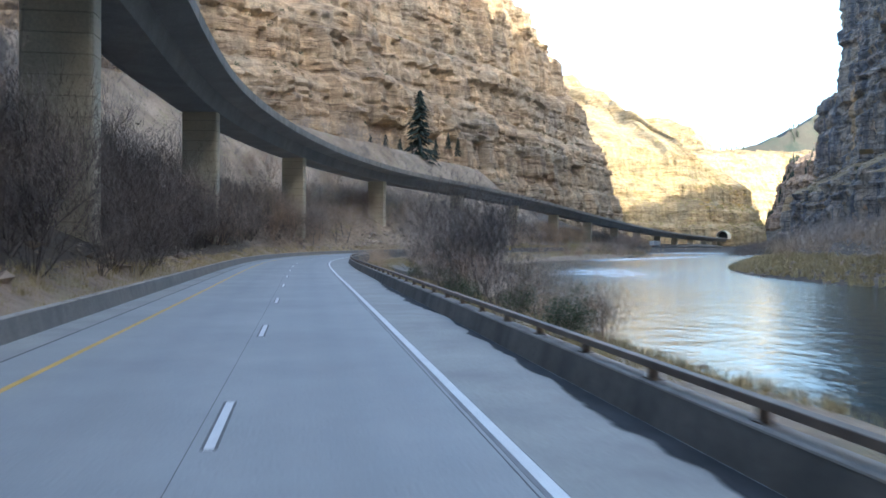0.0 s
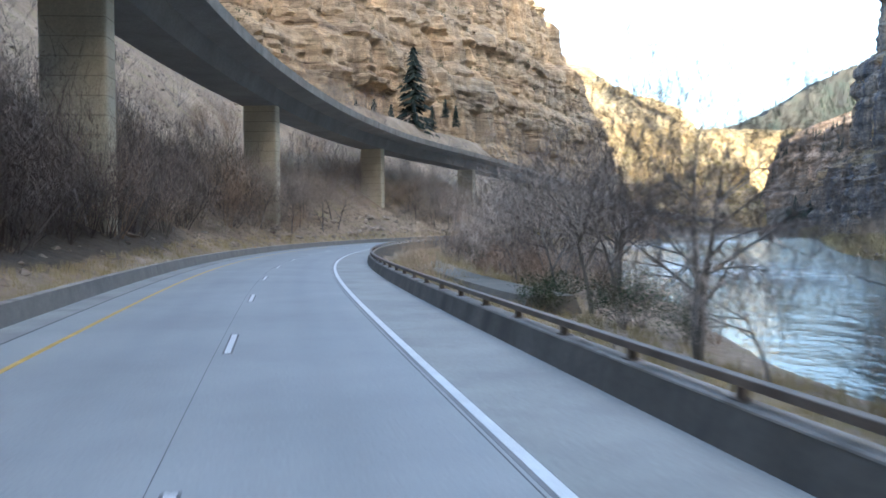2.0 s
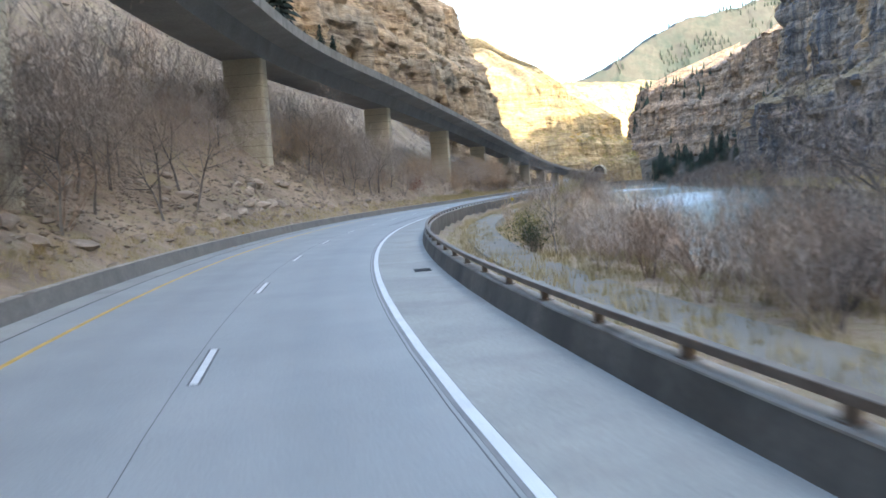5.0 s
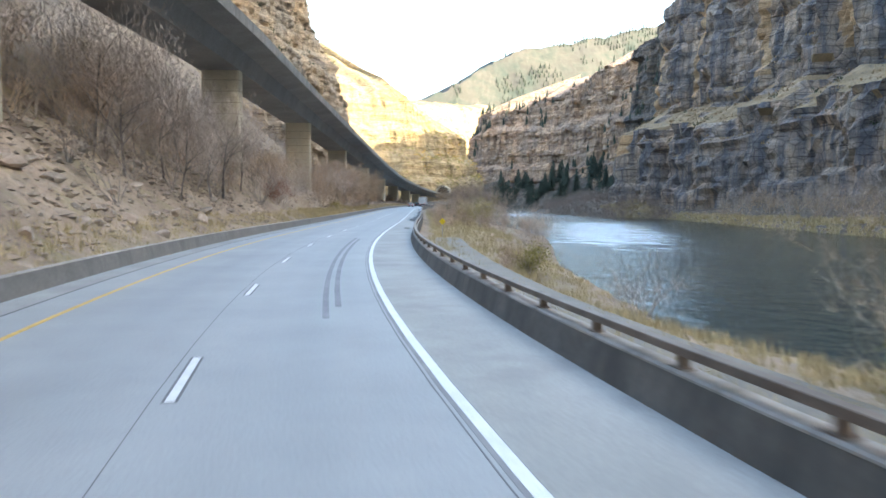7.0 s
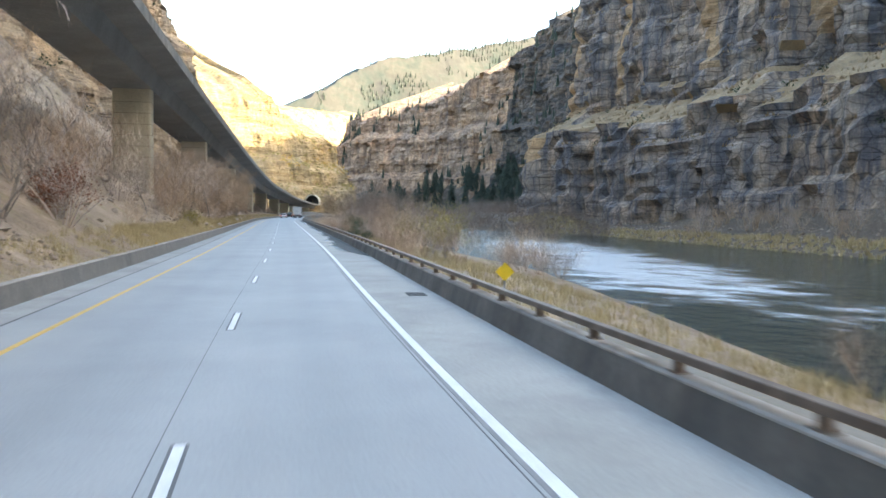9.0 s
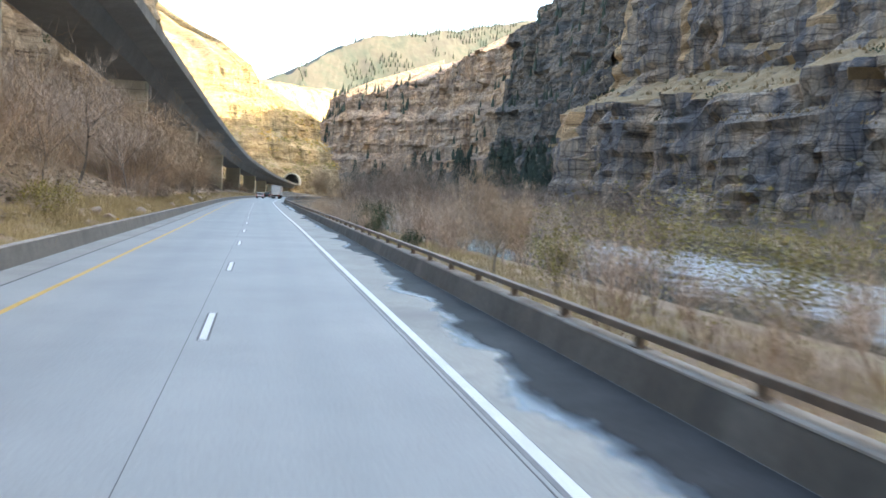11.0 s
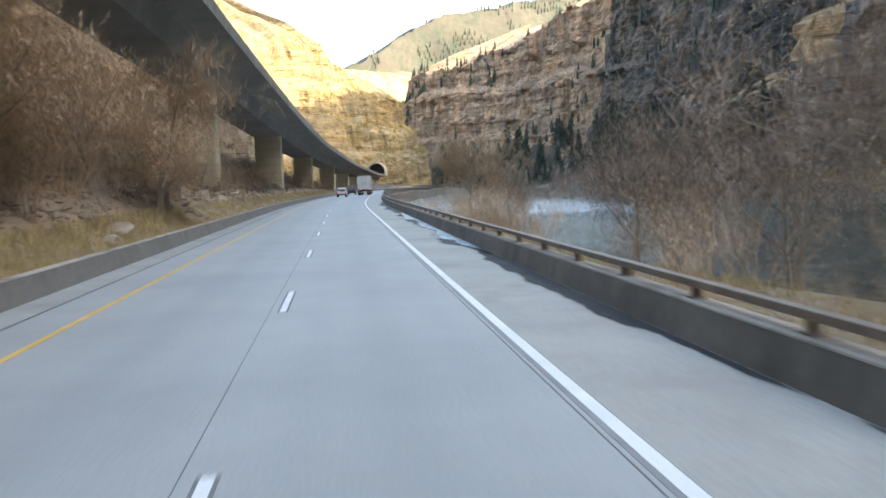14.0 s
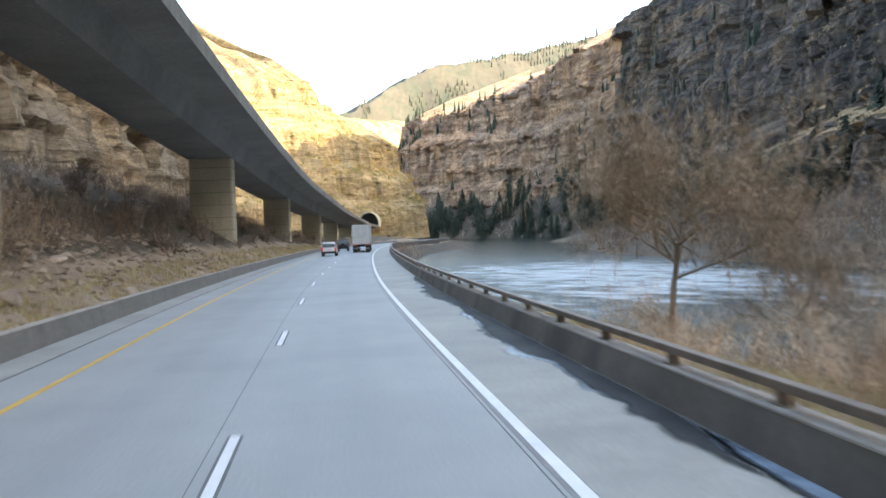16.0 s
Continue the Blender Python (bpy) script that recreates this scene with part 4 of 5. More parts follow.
M_LEAF_OLIVE = leaf_material("olive_yellow_leaves", (0.24, 0.21, 0.06), (0.46, 0.38, 0.12))
M_LEAF_RUST = leaf_material("rust_red_leaves", (0.2, 0.07, 0.03), (0.34, 0.13, 0.06))
M_NEEDLE = leaf_material("dark_conifer_needles", (0.009, 0.018, 0.011), (0.026, 0.04, 0.022))
M_GRASS = surface("dry_straw_grass", (0.4, 0.31, 0.15), (0.58, 0.46, 0.25), 0.5, 0.9, 6.0, 0.0)
M_STONE = surface("tan_boulder_stone", (0.32, 0.25, 0.19), (0.55, 0.46, 0.37), 0.5, 0.9, 4.0, 0.7, 0.06, local=True, vary=0.25)


def gz(s, off):
    x, y = at_road(s, off)
    return float(x), float(y), float(ground_z(np.array([x]), np.array([y]))[0])


SHRUBS = {}


def shrub_mesh(kind, k):
    key = (kind, k)
    if key not in SHRUBS:
        mat = {"grey": M_TWIG, "red": M_TWIG_RED, "dark": M_TWIG_DARK, "gold": M_TWIG_GOLD}[kind]
        st = Stems(700 + 31 * k + len(kind), 0.007)
        rng = st.rng
        for i in range(12):
            a = rng.uniform(0, math.tau)
            lean = rng.uniform(0.05, 0.75)
            st.grow((0.22 * math.cos(a) * rng.random(), 0.22 * math.sin(a) * rng.random(), -0.15), (lean * math.cos(a), lean * math.sin(a), 1), rng.uniform(1.3, 2.5), 0.017, 0, (8, 9), 0.2, 0.05, 3)
        SHRUBS[key] = (st.mesh("stem", mat, 0, 0), st.mesh("twig", mat, 1, 9, 1))
    return SHRUBS[key]


SHRUB_LABEL = {"grey": "bare grey-brown shrub on the canyon slope", "red": "bare reddish-brown willow shrub by the river", "dark": "dense dark leafless thicket shrub", "gold": "tawny dry shrub with fine twigs"}


STANDS = {}


def shrub(kind, s, off, size, rng):
    x, y, z = gz(s, off)
    k = rng.randrange(5)
    m = pose(x, y, z - 0.05, rng.uniform(-6, 6), rng.uniform(-6, 6), rng.uniform(0, 360)) @ Matrix.Diagonal((size * rng.uniform(0.85, 1.25), size * rng.uniform(0.85, 1.25), size * rng.uniform(0.85, 1.15), 1))
    if off < -13.0:
        STANDS.setdefault(kind, []).append((k, m))
        return
    ob = new("shrub")
    ob.matrix_world = m
    for me in shrub_mesh(kind, k):
        put(new(me.name.split(".")[0], me), ob)
    tagged(ob, SHRUB_LABEL[kind], "shrub", kind + " shrubs")


def shrub_stand(kind, spots):
    """The shrubs further up the slope, joined."""
    verts, faces, n = [], [], 0
    for me, m in [(me, m) for k, m in spots for me in shrub_mesh(kind, k)]:
        co = np.empty(len(me.vertices) * 3)
        me.vertices.foreach_get("co", co)
        mm = np.array(m)
        verts.append(co.reshape(-1, 3) @ mm[:3, :3].T + mm[:3, 3])
        faces += [[n + q for q in p.vertices] for p in me.polygons]
        n += len(me.vertices)
    ob = new("thicket", mesh_from("thicket", np.concatenate(verts), faces, shrub_mesh(kind, 0)[0].materials[0]))
    tagged(ob, {"grey": "grey-brown", "red": "reddish-brown", "dark": "dark brown", "gold": "tawny"}[kind] + " leafless thicket up the canyon slope", "thicket", kind="stuff")


rng = random.Random(5)
# thickets on the left slope
for n, s0, s1, o0, o1, z0, z1 in ((70, 72, 152, -22, -11.5, 1.7, 2.9), (30, 150, 174, -18, -10.8, 1.5, 2.5), (46, 14, 80, -17, -9, 1.5, 2.4), (58, 0, 150, -24, -10.5, 1.6, 2.7), (24, 150, 280, -32, -17, 1.6, 2.6), (18, 262, 330, -20, -10, 1.2, 2.3),
                                  (28, 325, 385, -17, -9.5, 1.2, 2.4), (24, 385, 425, -17, -10.5, 0.8, 1.7), (16, 425, 480, -17, -11, 0.6, 1.2), (16, 480, 610, -20, -9.5, 0.5, 1.0)):
    for k in range(n):
        s, off = rng.uniform(s0, s1), rng.uniform(o0, o1)
        kind = "dark" if s < 115 or s < 172 and rng.random() < 0.5 else rng.choice(("grey", "grey", "red", "gold"))
        shrub(kind, s, off, rng.uniform(z0, z1) * (0.6 if off > -11 else 1.0), rng)
for kind in sorted(STANDS):
    shrub_stand(kind, STANDS[kind])
# willows and brush on the river bank
BANK = ((34, 66, 0.34), (66, 100, 0.12), (100, 168, 0.5), (168, 214, 0.14), (214, 262, 0.14), (292, 320, 0.75), (320, 346, 0.1), (346, 385, 0.6), (385, 408, 0.45), (432, 456, 0.7), (470, 640, 0.05))
for a, b, dens in BANK:
    for k in range(int((b - a) * dens)):
        s = rng.uniform(a, b)
        nb = float(pick(NEAR_BANK, s))
        off = rng.uniform(6.6, nb + 0.5)
        if 66 < s < 262 and abs(off - float(np.interp(s, path_s, path_off))) < 1.6:
            continue
        kind = rng.choice(("gold", "gold", "red")) if s > 425 else rng.choice(("red", "red", "grey", "gold")) if s > 180 else rng.choice(("grey", "dark", "red"))
        shrub(kind, s, off, rng.uniform(0.8, 1.5) * (0.75 if off < 9 or s > 212 and s < 262 or s > 440 or s > 378 and off < 11 else 1.3 if 325 < s < 410 else 1.0), rng)

for s, off, size in ((430, 9.8, 0.9), (432, 11.5, 1.1), (434, 10.0, 1.0), (435, 12.5, 1.25), (437, 11.0, 1.2), (439, 10.0, 1.05), (440, 12.5, 1.3), (442, 11.2, 1.1), (444, 10.0, 0.85), (428, 11.5, 0.9)):
    shrub(rng.choice(("gold", "red", "gold")), s, off, size, rng)
for k in range(34):
    s = rng.uniform(148, 184)
    off = float(np.interp(s, path_s, path_off)) + rng.uniform(1.7, 8.5)
    shrub(rng.choice(("red", "gold", "red", "grey")), s, off, rng.uniform(0.7, 1.15), rng)
for s, off, size in ((112, 8.6, 1.25), (117, 8.3, 1.1), (107, 8.8, 1.1), (122, 8.0, 1.0), (115, 7.2, 0.8)):
    shrub("gold", s, off, size, rng)


def far_brush(name, spots, mats_seed, mat, label):
    """Brush on the far banks, drawn together as one stand."""
    st = Stems(mats_seed, 0.028)
    r = st.rng
    for x, y, z, h in spots:
        for i in range(7):
            a = r.uniform(0, math.tau)
            st.grow((x, y, z), (0.6 * math.cos(a), 0.6 * math.sin(a), 1), h * r.uniform(0.6, 1.0), 0.04, 0, (6, 4), 0.25, 0.05, 2)
    ob = new(name, st.mesh(name, mat, fine=1))
    return tagged(ob, label, "brush", kind="stuff")


def on_slope(n, s0, s1, o0, o1, h0, h1, seed):
    r = np.random.RandomState(seed)
    s, o = r.uniform(s0, s1, n), r.uniform(o0, o1, n)
    x, y = at_road(s, o)
    z = ground_z(x, y)
    return list(zip(x.tolist(), y.tolist(), (z - 0.1).tolist(), r.uniform(h0, h1, n).tolist()))


far_brush("far_bank_brush", on_slope(150, 60, 430, 80, 100, 2.0, 5.0, 1), 900, M_TWIG_GOLD, "tawny leafless brush along the far river bank")
far_brush("far_bank_brush", on_slope(130, 120, 430, 84, 118, 3.0, 7.0, 21), 921, M_TWIG, "grey-brown leafless brush below the shaded cliff")
far_brush("far_bank_thicket", on_slope(190, 430, 640, 54, 84, 2.5, 6.0, 2), 901, M_TWIG_BROWN, "brown leafless thicket along the far river bank")
far_brush("far_bank_thicket", on_slope(130, 430, 610, 80, 140, 2.5, 5.5, 10), 910, M_TWIG_DARK, "dark leafless thicket across the river")
far_brush("far_bank_thicket", on_slope(50, 440, 600, 78, 130, 2.5, 5.5, 11), 911, M_TWIG_BROWN, "brown leafless thicket across the river")
far_brush("far_bank_thicket", on_slope(110, 590, 730, 46, 90, 3.0, 6.0, 12), 912, M_TWIG_BROWN, "brown leafless thicket at the river's bend")
far_brush("bank_brush", on_slope(75, 104, 174, 13.5, 26, 1.3, 2.8, 6), 905, M_TWIG_RED, "dense reddish-brown brush on the river bank")
far_brush("bank_brush", on_slope(16, 447, 466, 11.5, 16, 0.8, 1.7, 7), 906, M_TWIG_GOLD, "low tawny brush on the river bank")
far_brush("slope_brush", on_slope(150, -20, 135, -60, -16, 3.5, 7.5, 3) + on_slope(70, 70, 150, -26, -12, 2.5, 5.0, 23), 902, M_TWIG_DARK, "dark leafless brush high on the slope")
far_brush("slope_brush", on_slope(150, 120, 300, -60, -16, 3.0, 7.0, 13) + on_slope(46, 226, 300, -30, -11, 2.5, 5.5, 17), 913, M_TWIG, "grey-brown leafless brush on the slope under the viaduct")
far_brush("slope_brush", on_slope(55, 260, 385, -50, -15, 2.5, 5.0, 8) + on_slope(45, 385, 440, -40, -14, 1.2, 2.6, 9), 907, M_TWIG, "grey-brown leafless brush below the cliff")
far_brush("slope_brush", on_slope(270, 425, 620, -27, -11, 1.0, 2.4, 4), 903, M_TWIG_BROWN, "dense reddish-brown low brush under the viaduct")


# ---- bare trees ----
TREES = {}


def tree_meshes(kind, k):
    key = (kind, k)
    if key not in TREES:
        st = Stems(300 + 17 * k, 0.012 if kind == "golden" else 0.013)
        r = st.rng
        for i in range(2 if kind == "forked" else 1):
            lean = 0.35 * (1 if i else -1) if kind == "forked" else r.uniform(-0.1, 0.1)
            st.grow((0.12 * i, 0, -0.3), (lean, r.uniform(-0.15, 0.15), 1), 6.6, 0.2 if kind == "golden" else 0.18 if kind == "forked" else 0.14, 0, (14, 10, 8, 14) if kind == "golden" else (10, 7, 6, 8) if kind in ("grey", "pale") else (9, 7, 6, 8), 0.2, 0.06, 7)
        twig = {"golden": M_TWIG_GOLD, "grey": M_TWIG, "pale": M_TWIG_BROWN, "forked": M_TWIG_DARK}[kind]
        tall = max(q[5] for q in st.seg)
        TREES[key] = (st.mesh("trunk", M_BARK_PALE if kind in ("golden", "pale") else M_BARK, 0, 1, 9), st.mesh("crown", twig, 2, 9, 3), tall)
    return TREES[key]


def bare_tree(kind, k, s, off, height, turn, label):
    x, y, z = gz(s, off)
    root = new("tree")
    tagged(root, label, "tree", "bare trees")
    trunk, crown, tall = tree_meshes(kind, k)
    root.matrix_world = pose(x, y, z, 0, 0, turn) @ Matrix.Scale(height / tall, 4)
    put(new("trunk", trunk), root)
    put(new("crown", crown), root)
    return root


bare_tree("forked", 0, 82, 14.2, 13.5, 40, "gnarled dark leafless tree on the river bank")
bare_tree("forked", 1, 69, 14.4, 11.0, 200, "forked dark leafless tree leaning over the river")
bare_tree("grey", 2, 73, 11.5, 6.5, 100, "pale-barked leafless tree beside the parapet")
bare_tree("grey", 3, 46, 12.5, 5.5, 10, "small grey leafless tree by the river")
bare_tree("grey", 4, 105, 16.0, 9.0, 70, "tall grey leafless tree on the bank")
bare_tree("forked", 0, 128, 20.0, 10.0, 120, "dark spreading leafless tree near the river")
bare_tree("grey", 2, 150, 24.0, 9.0, 300, "grey leafless tree on the river bank")
bare_tree("grey", 3, 168, 26.0, 14.0, 150, "tall thin dead tree with a bare trunk")
bare_tree("grey", 1, 178, 11.8, 6.5, 250, "leaning grey leafless tree by the river")
bare_tree("golden", 1, 333, 12.0, 6.5, 60, "young tawny leafless tree by the parapet")
for k, (s, off, h) in enumerate(((97, 15.5, 11), (106, 20, 13), (113, 15, 11), (120, 24, 13), (131, 16, 10.5), (139, 23, 12), (147, 17, 10), (158, 22, 11))):
    bare_tree(("grey", "forked")[k % 2], k % 5, s, off, h, 71 * k, "bare grey-brown tree crowding the river bank")
for k, (s, off, h) in enumerate(((352, 18, 8), (362, 20, 9), (370, 15, 8), (376, 20, 10), (382, 16, 10), (386, 14.5, 9.5), (390, 20, 11.5), (394, 16, 10), (398, 18.5, 12), (404, 17.5, 11), (408, 19.5, 11),
                                 (407, 14.5, 9), (410, 16.5, 10.5), (412, 13.5, 8), (415, 17.5, 11), (416, 15.3, 9.5))):
    bare_tree("pale", (k + 1) % 5, s, off, h, 97 * k, "bare pale-limbed cottonwood on the river bank")
bare_tree("golden", 0, 425, -10.2, 11.0, 200, "tawny leafless tree beside a viaduct pier")
bare_tree("golden", 1, 404, -12.5, 8.5, 140, "tawny leafless tree below the viaduct")
bare_tree("golden", 1, 421, -9.8, 8.5, 80, "tawny leafless tree below the viaduct")
bare_tree("golden", 0, 416, -11.5, 9.5, 310, "tawny leafless tree below the viaduct")
bare_tree("golden", 0, 462, 13.4, 11.0, 20, "large golden-brown leafless cottonwood by the river")
bare_tree("golden", 1, 458, 16.5, 7.5, 130, "tawny leafless tree beside the river")
bare_tree("grey", 2, 452, 16.0, 8.0, 210, "grey leafless tree by the water")
for k, (s, off, h) in enumerate(((262, -16.5, 11), (275, -14, 9), (318, -12.5, 8), (338, -11.5, 8), (350, -12, 9), (362, -10.5, 8), (370, -13, 10), (378, -11.0, 11), (384, -14, 10), (392, -11.5, 8), (402, -12, 9),
                                 (12, -13, 9), (40, -13, 9), (62, -16, 10), (84, -14, 9), (104, -20, 10), (140, -13.5, 8), (186, -20, 10), (206, -24, 10), (160, -12, 9), (165, -15, 10), (170, -11, 9), (174, -16, 10), (178, -12.5, 9), (182, -15, 9), (154, -14, 9), (190, -19, 9), (198, -22, 10), (222, -20, 9), (236, -22, 10), (250, -19, 10), (240, -14, 11), (246, -12, 10), (252, -15, 12), (257, -12.5, 10), (263, -13, 11), (243, -17, 12), (186, -11.5, 10), (190, -13, 11), (194, -12, 9), (198, -14.5, 10), (188, -15.5, 11), (193, -17, 11))):
    bare_tree("golden" if s > 365 else "forked" if s < 130 and k % 4 == 1 else "grey", k % 2 if s > 365 else k % 5, s, off, h, 53 * k, "bare grey-brown tree on the slope below the viaduct")


M_DEAD = surface("bleached_dead_wood", (0.5, 0.46, 0.4), (0.68, 0.64, 0.57), 2.0, 0.85, 14.0, 0.3, 0.01)
dead_x, dead_y, dead_z = gz(452, 16.5)
st = Stems(990)
st.grow((0, 0, -0.3), (0.1, 0.1, 1), 2.6, 0.07, 0, (4, 2), 0.25, 0.1, 4)
dead = new("dead_tree")
dead.matrix_world = pose(dead_x, dead_y, dead_z)
tagged(dead, "bleached white dead trunk at the river's edge", "dead tree")
put(new("trunk", st.mesh("trunk", M_DEAD, 0, 0)), dead)
put(new("limb", st.mesh("limb", M_DEAD, 1, 9, 9)), dead)


# ---- leafy bushes ----
def leafy_bush(name, s, off, w, h, mat, label, seed, n=2600, size=0.06, stems=M_TWIG):
    x, y, z = gz(s, off)
    root = new(name)
    root.matrix_world = pose(x, y, z)
    tagged(root, label, "bush")
    st = Stems(seed)
    r = st.rng
    tips = []
    for i in range(14):
        a = r.uniform(0, math.tau)
        st.grow((0, 0, -0.1), (0.7 * w / h * math.cos(a) * r.random(), 0.7 * w / h * math.sin(a) * r.random(), 1), h * r.uniform(0.6, 1.0), 0.025, 0, (6, 3), 0.22, 0.05, 4)
    tips = np.array([q[3:6] for q in st.seg])
    put(new("stem", st.mesh("stem", stems)), root)
    rs = np.random.RandomState(seed)
    c = tips[rs.randint(0, len(tips), n)] + rs.normal(scale=0.16, size=(n, 3))
    c[:, 2] = np.abs(c[:, 2])
    put(new("foliage", leaf_mesh("foliage", c, size, mat, seed)), root)
    return root


for k, (s, off, w, h) in enumerate(((91, 15.0, 3.6, 2.4), (94, 17.0, 3.4, 2.6), (88, 16.5, 3.0, 1.9), (34, 10.5, 2.2, 1.6), (40, 12.5, 2.5, 1.7), (46, 11.5, 2.2, 1.4), (52, 10.0, 2.0, 1.3), (62, 11, 2.2, 1.4), (98, 14, 2.6, 2.0), (94, 12, 2.0, 1.5), (132, 14.5, 2.2, 2.2), (180, 10.8, 1.8, 2.0), (379, 11, 3.4, 2.5), (382, 13, 3.4, 2.6), (376, 10.4, 2.4, 1.7), (384, 11.2, 3.0, 2.3), (381, 11.8, 3.2, 2.5), (352, 10.8, 1.8, 1.1))):
    leafy_bush("bush", s, off, w, h, M_LEAF_GREEN, "low dull green bush on the river bank", 40 + k, 9000 if 372 < s < 384 else 2600, 0.05)
for k, (s, off, w, h) in enumerate(((190, 11.5, 1.8, 1.6), (197, 12.5, 1.8, 1.3), (318, 14.0, 2.6, 4.4), (323, 12.0, 1.6, 2.6), (309.5, 13.6, 1.7, 3.7), (232, 11.5, 1.8, 1.6))):
    leafy_bush("bush", s, off, w, h, M_LEAF_OLIVE, "sparse bush with yellow-green autumn leaves", 60 + k, 2300 if h > 2.5 else 1800, 0.07)
for k, (s, off, w, h) in enumerate(((283, -11.5, 2.4, 2.4), (287, -12.5, 2.0, 2.0))):
    leafy_bush("bush", s, off, w, h, M_LEAF_RUST, "rust-red bush on the slope beside the barrier", 80 + k)
for k, (s, off) in enumerate(((330, -10.0), (334, -10.6), (338, -10.2))):
    leafy_bush("bush", s, off, 2.0, 1.2, M_LEAF_OLIVE, "low grey-green sage bush on the verge", 90 + k, 900, 0.06)


# ---- conifers ----
def conifer_meshes(k):
    r = np.random.RandomState(500 + k)
    levels = 20
    centres, dirs = [], []
    for i in range(levels):
        f = i / (levels - 1)
        z = 0.08 + 0.9 * f
        reach = (0.23 * (1 - f) ** 0.85 + 0.012) * r.uniform(0.75, 1.2)
        for q in range(8):
            a = r.uniform(0, math.tau)
            for g in np.linspace(0.2, 1.0, 4):
                rr = reach * g * r.uniform(0.85, 1.1)
                centres.append((rr * math.cos(a), rr * math.sin(a), z - 0.35 * rr + r.uniform(-0.008, 0.008)))
                dirs.append(a)
    c = np.array(centres)
    n = len(c)
    a = np.array(dirs)
    d = np.stack([np.cos(a), np.sin(a), -0.45 + 0 * a], -1)
    side = np.stack([-np.sin(a), np.cos(a), 0 * a], -1)
    s = r.uniform(0.024, 0.046, (n, 1))
    up = np.array([[0, 0, 1.0]])
    v = np.stack([c - d * s * 0.6 + side * s * 0.7, c - d * s * 0.6 - side * s * 0.7, c + d * s * 1.5, c - d * s * 0.4 + up * s * 0.8], 1).reshape(-1, 3)
    b = np.arange(n)[:, None] * 4
    f = np.concatenate([b + np.array([[0, 1, 2]]), b + np.array([[0, 2, 3]]), b + np.array([[1, 3, 2]])])
    crown = mesh_from("crown", v, f, M_NEEDLE)
    st = Stems(1)
    st.seg = [(0, 0, -0.05, 0, 0, 0.5, 0.016, 0.009, 0), (0, 0, 0.5, 0, 0, 0.98, 0.009, 0.002, 0)]
    return st.mesh("trunk", M_BARK), crown


CONIFERS = [conifer_meshes(k) for k in range(4)]


def conifer(x, y, z, h, k, label):
    root = new("conifer")
    root.matrix_world = pose(x, y, z, 0, 0, 77 * k) @ Matrix.Diagonal((h, h, h, 1))
    tagged(root, label, "conifer", "conifers in the canyon")
    trunk, crown = CONIFERS[k % 4]
    put(new("trunk", trunk), root)
    put(new("crown", crown), root)


r3 = np.random.RandomState(8)
# the tall fir on the ledge of the left cliff, with smaller ones about it
conifer(44.5, 337.4, 33, 28.5, 0, "tall dark green fir on a cliff ledge")
for k, (x, y, z, h) in enumerate(((36, 330, 33, 9), (30, 326, 33, 10), (52, 345, 36, 8), (24, 322, 34, 8), (66, 372, 40, 8), (60, 362, 42, 7))):
    conifer(x, y, z, h, k + 1, "small dark green fir on a cliff ledge")
# firs on the talus slope across the river and along the ridge
TAL = smooth_line([(338, 452), (354, 502), (420, 575), (500, 665), (570, 760), (588, 835), (582, 905), (562, 985)], [10, 36, 58, 64, 52, 36, 24, 18], 2.0)
for k in range(260):
    q = TAL[int(len(TAL) * (0.12 + 0.83 * r3.random_sample()))]
    f = r3.random_sample() ** 1.2
    z = -4 + f * (q[2] + 3)
    back = 1.0 * (z + 5)
    conifer(float(q[0] + math.cos(q[3]) * back), float(q[1] + math.sin(q[3]) * back), float(z - 1), float(r3.uniform(12, 24)), k, "dark green fir on the talus slope")
RIDGE = smooth_line([(530, 665), (600, 760), (618, 830), (612, 900)], [140, 152, 124, 114], 3.0)
for k in range(60):
    q = RIDGE[int(len(RIDGE) * r3.random_sample())]
    more = r3.uniform(2, 36)
    back = 0.12 * (q[2] + 4) + 14 + more
    conifer(float(q[0] + math.cos(q[3]) * back), float(q[1] + math.sin(q[3]) * back), float(q[2] + 0.38 * more - 3), float(r3.uniform(11, 19)), k, "dark fir on the canyon rim")


def spots_on(ob, n, seed, zmin, zmax, flat, clump=0.0, scale=60.0, x0=-9e9, x1=9e9, spread=0.0):
    """Random places on the flatter parts of a rock wall, optionally gathered in stands."""
    me = ob.data
    co = np.empty(len(me.vertices) * 3)
    me.vertices.foreach_get("co", co)
    co = co.reshape(-1, 3)
    nz = np.empty(len(me.polygons) * 3)
    me.polygons.foreach_get("normal", nz)
    nz = nz.reshape(-1, 3)[:, 2]
    ct = np.empty(len(me.polygons) * 3)
    me.polygons.foreach_get("center", ct)
    ct = ct.reshape(-1, 3)
    ok = (nz > flat) & (ct[:, 2] > zmin) & (ct[:, 2] < zmax) & (ct[:, 0] > x0) & (ct[:, 0] < x1)
    if clump:
        ok &= fbm(ct[:, 0] / scale, ct[:, 1] / scale + ct[:, 2] / scale, seed, 3) > clump
    r = np.random.RandomState(seed)
    ids = np.nonzero(ok)[0]
    return ct[r.choice(ids, n, replace=len(ids) < 2 * n)] + r.uniform(-0.5, 0.5, (n, 1)) * spread * np.array([[1, 1, 0]])


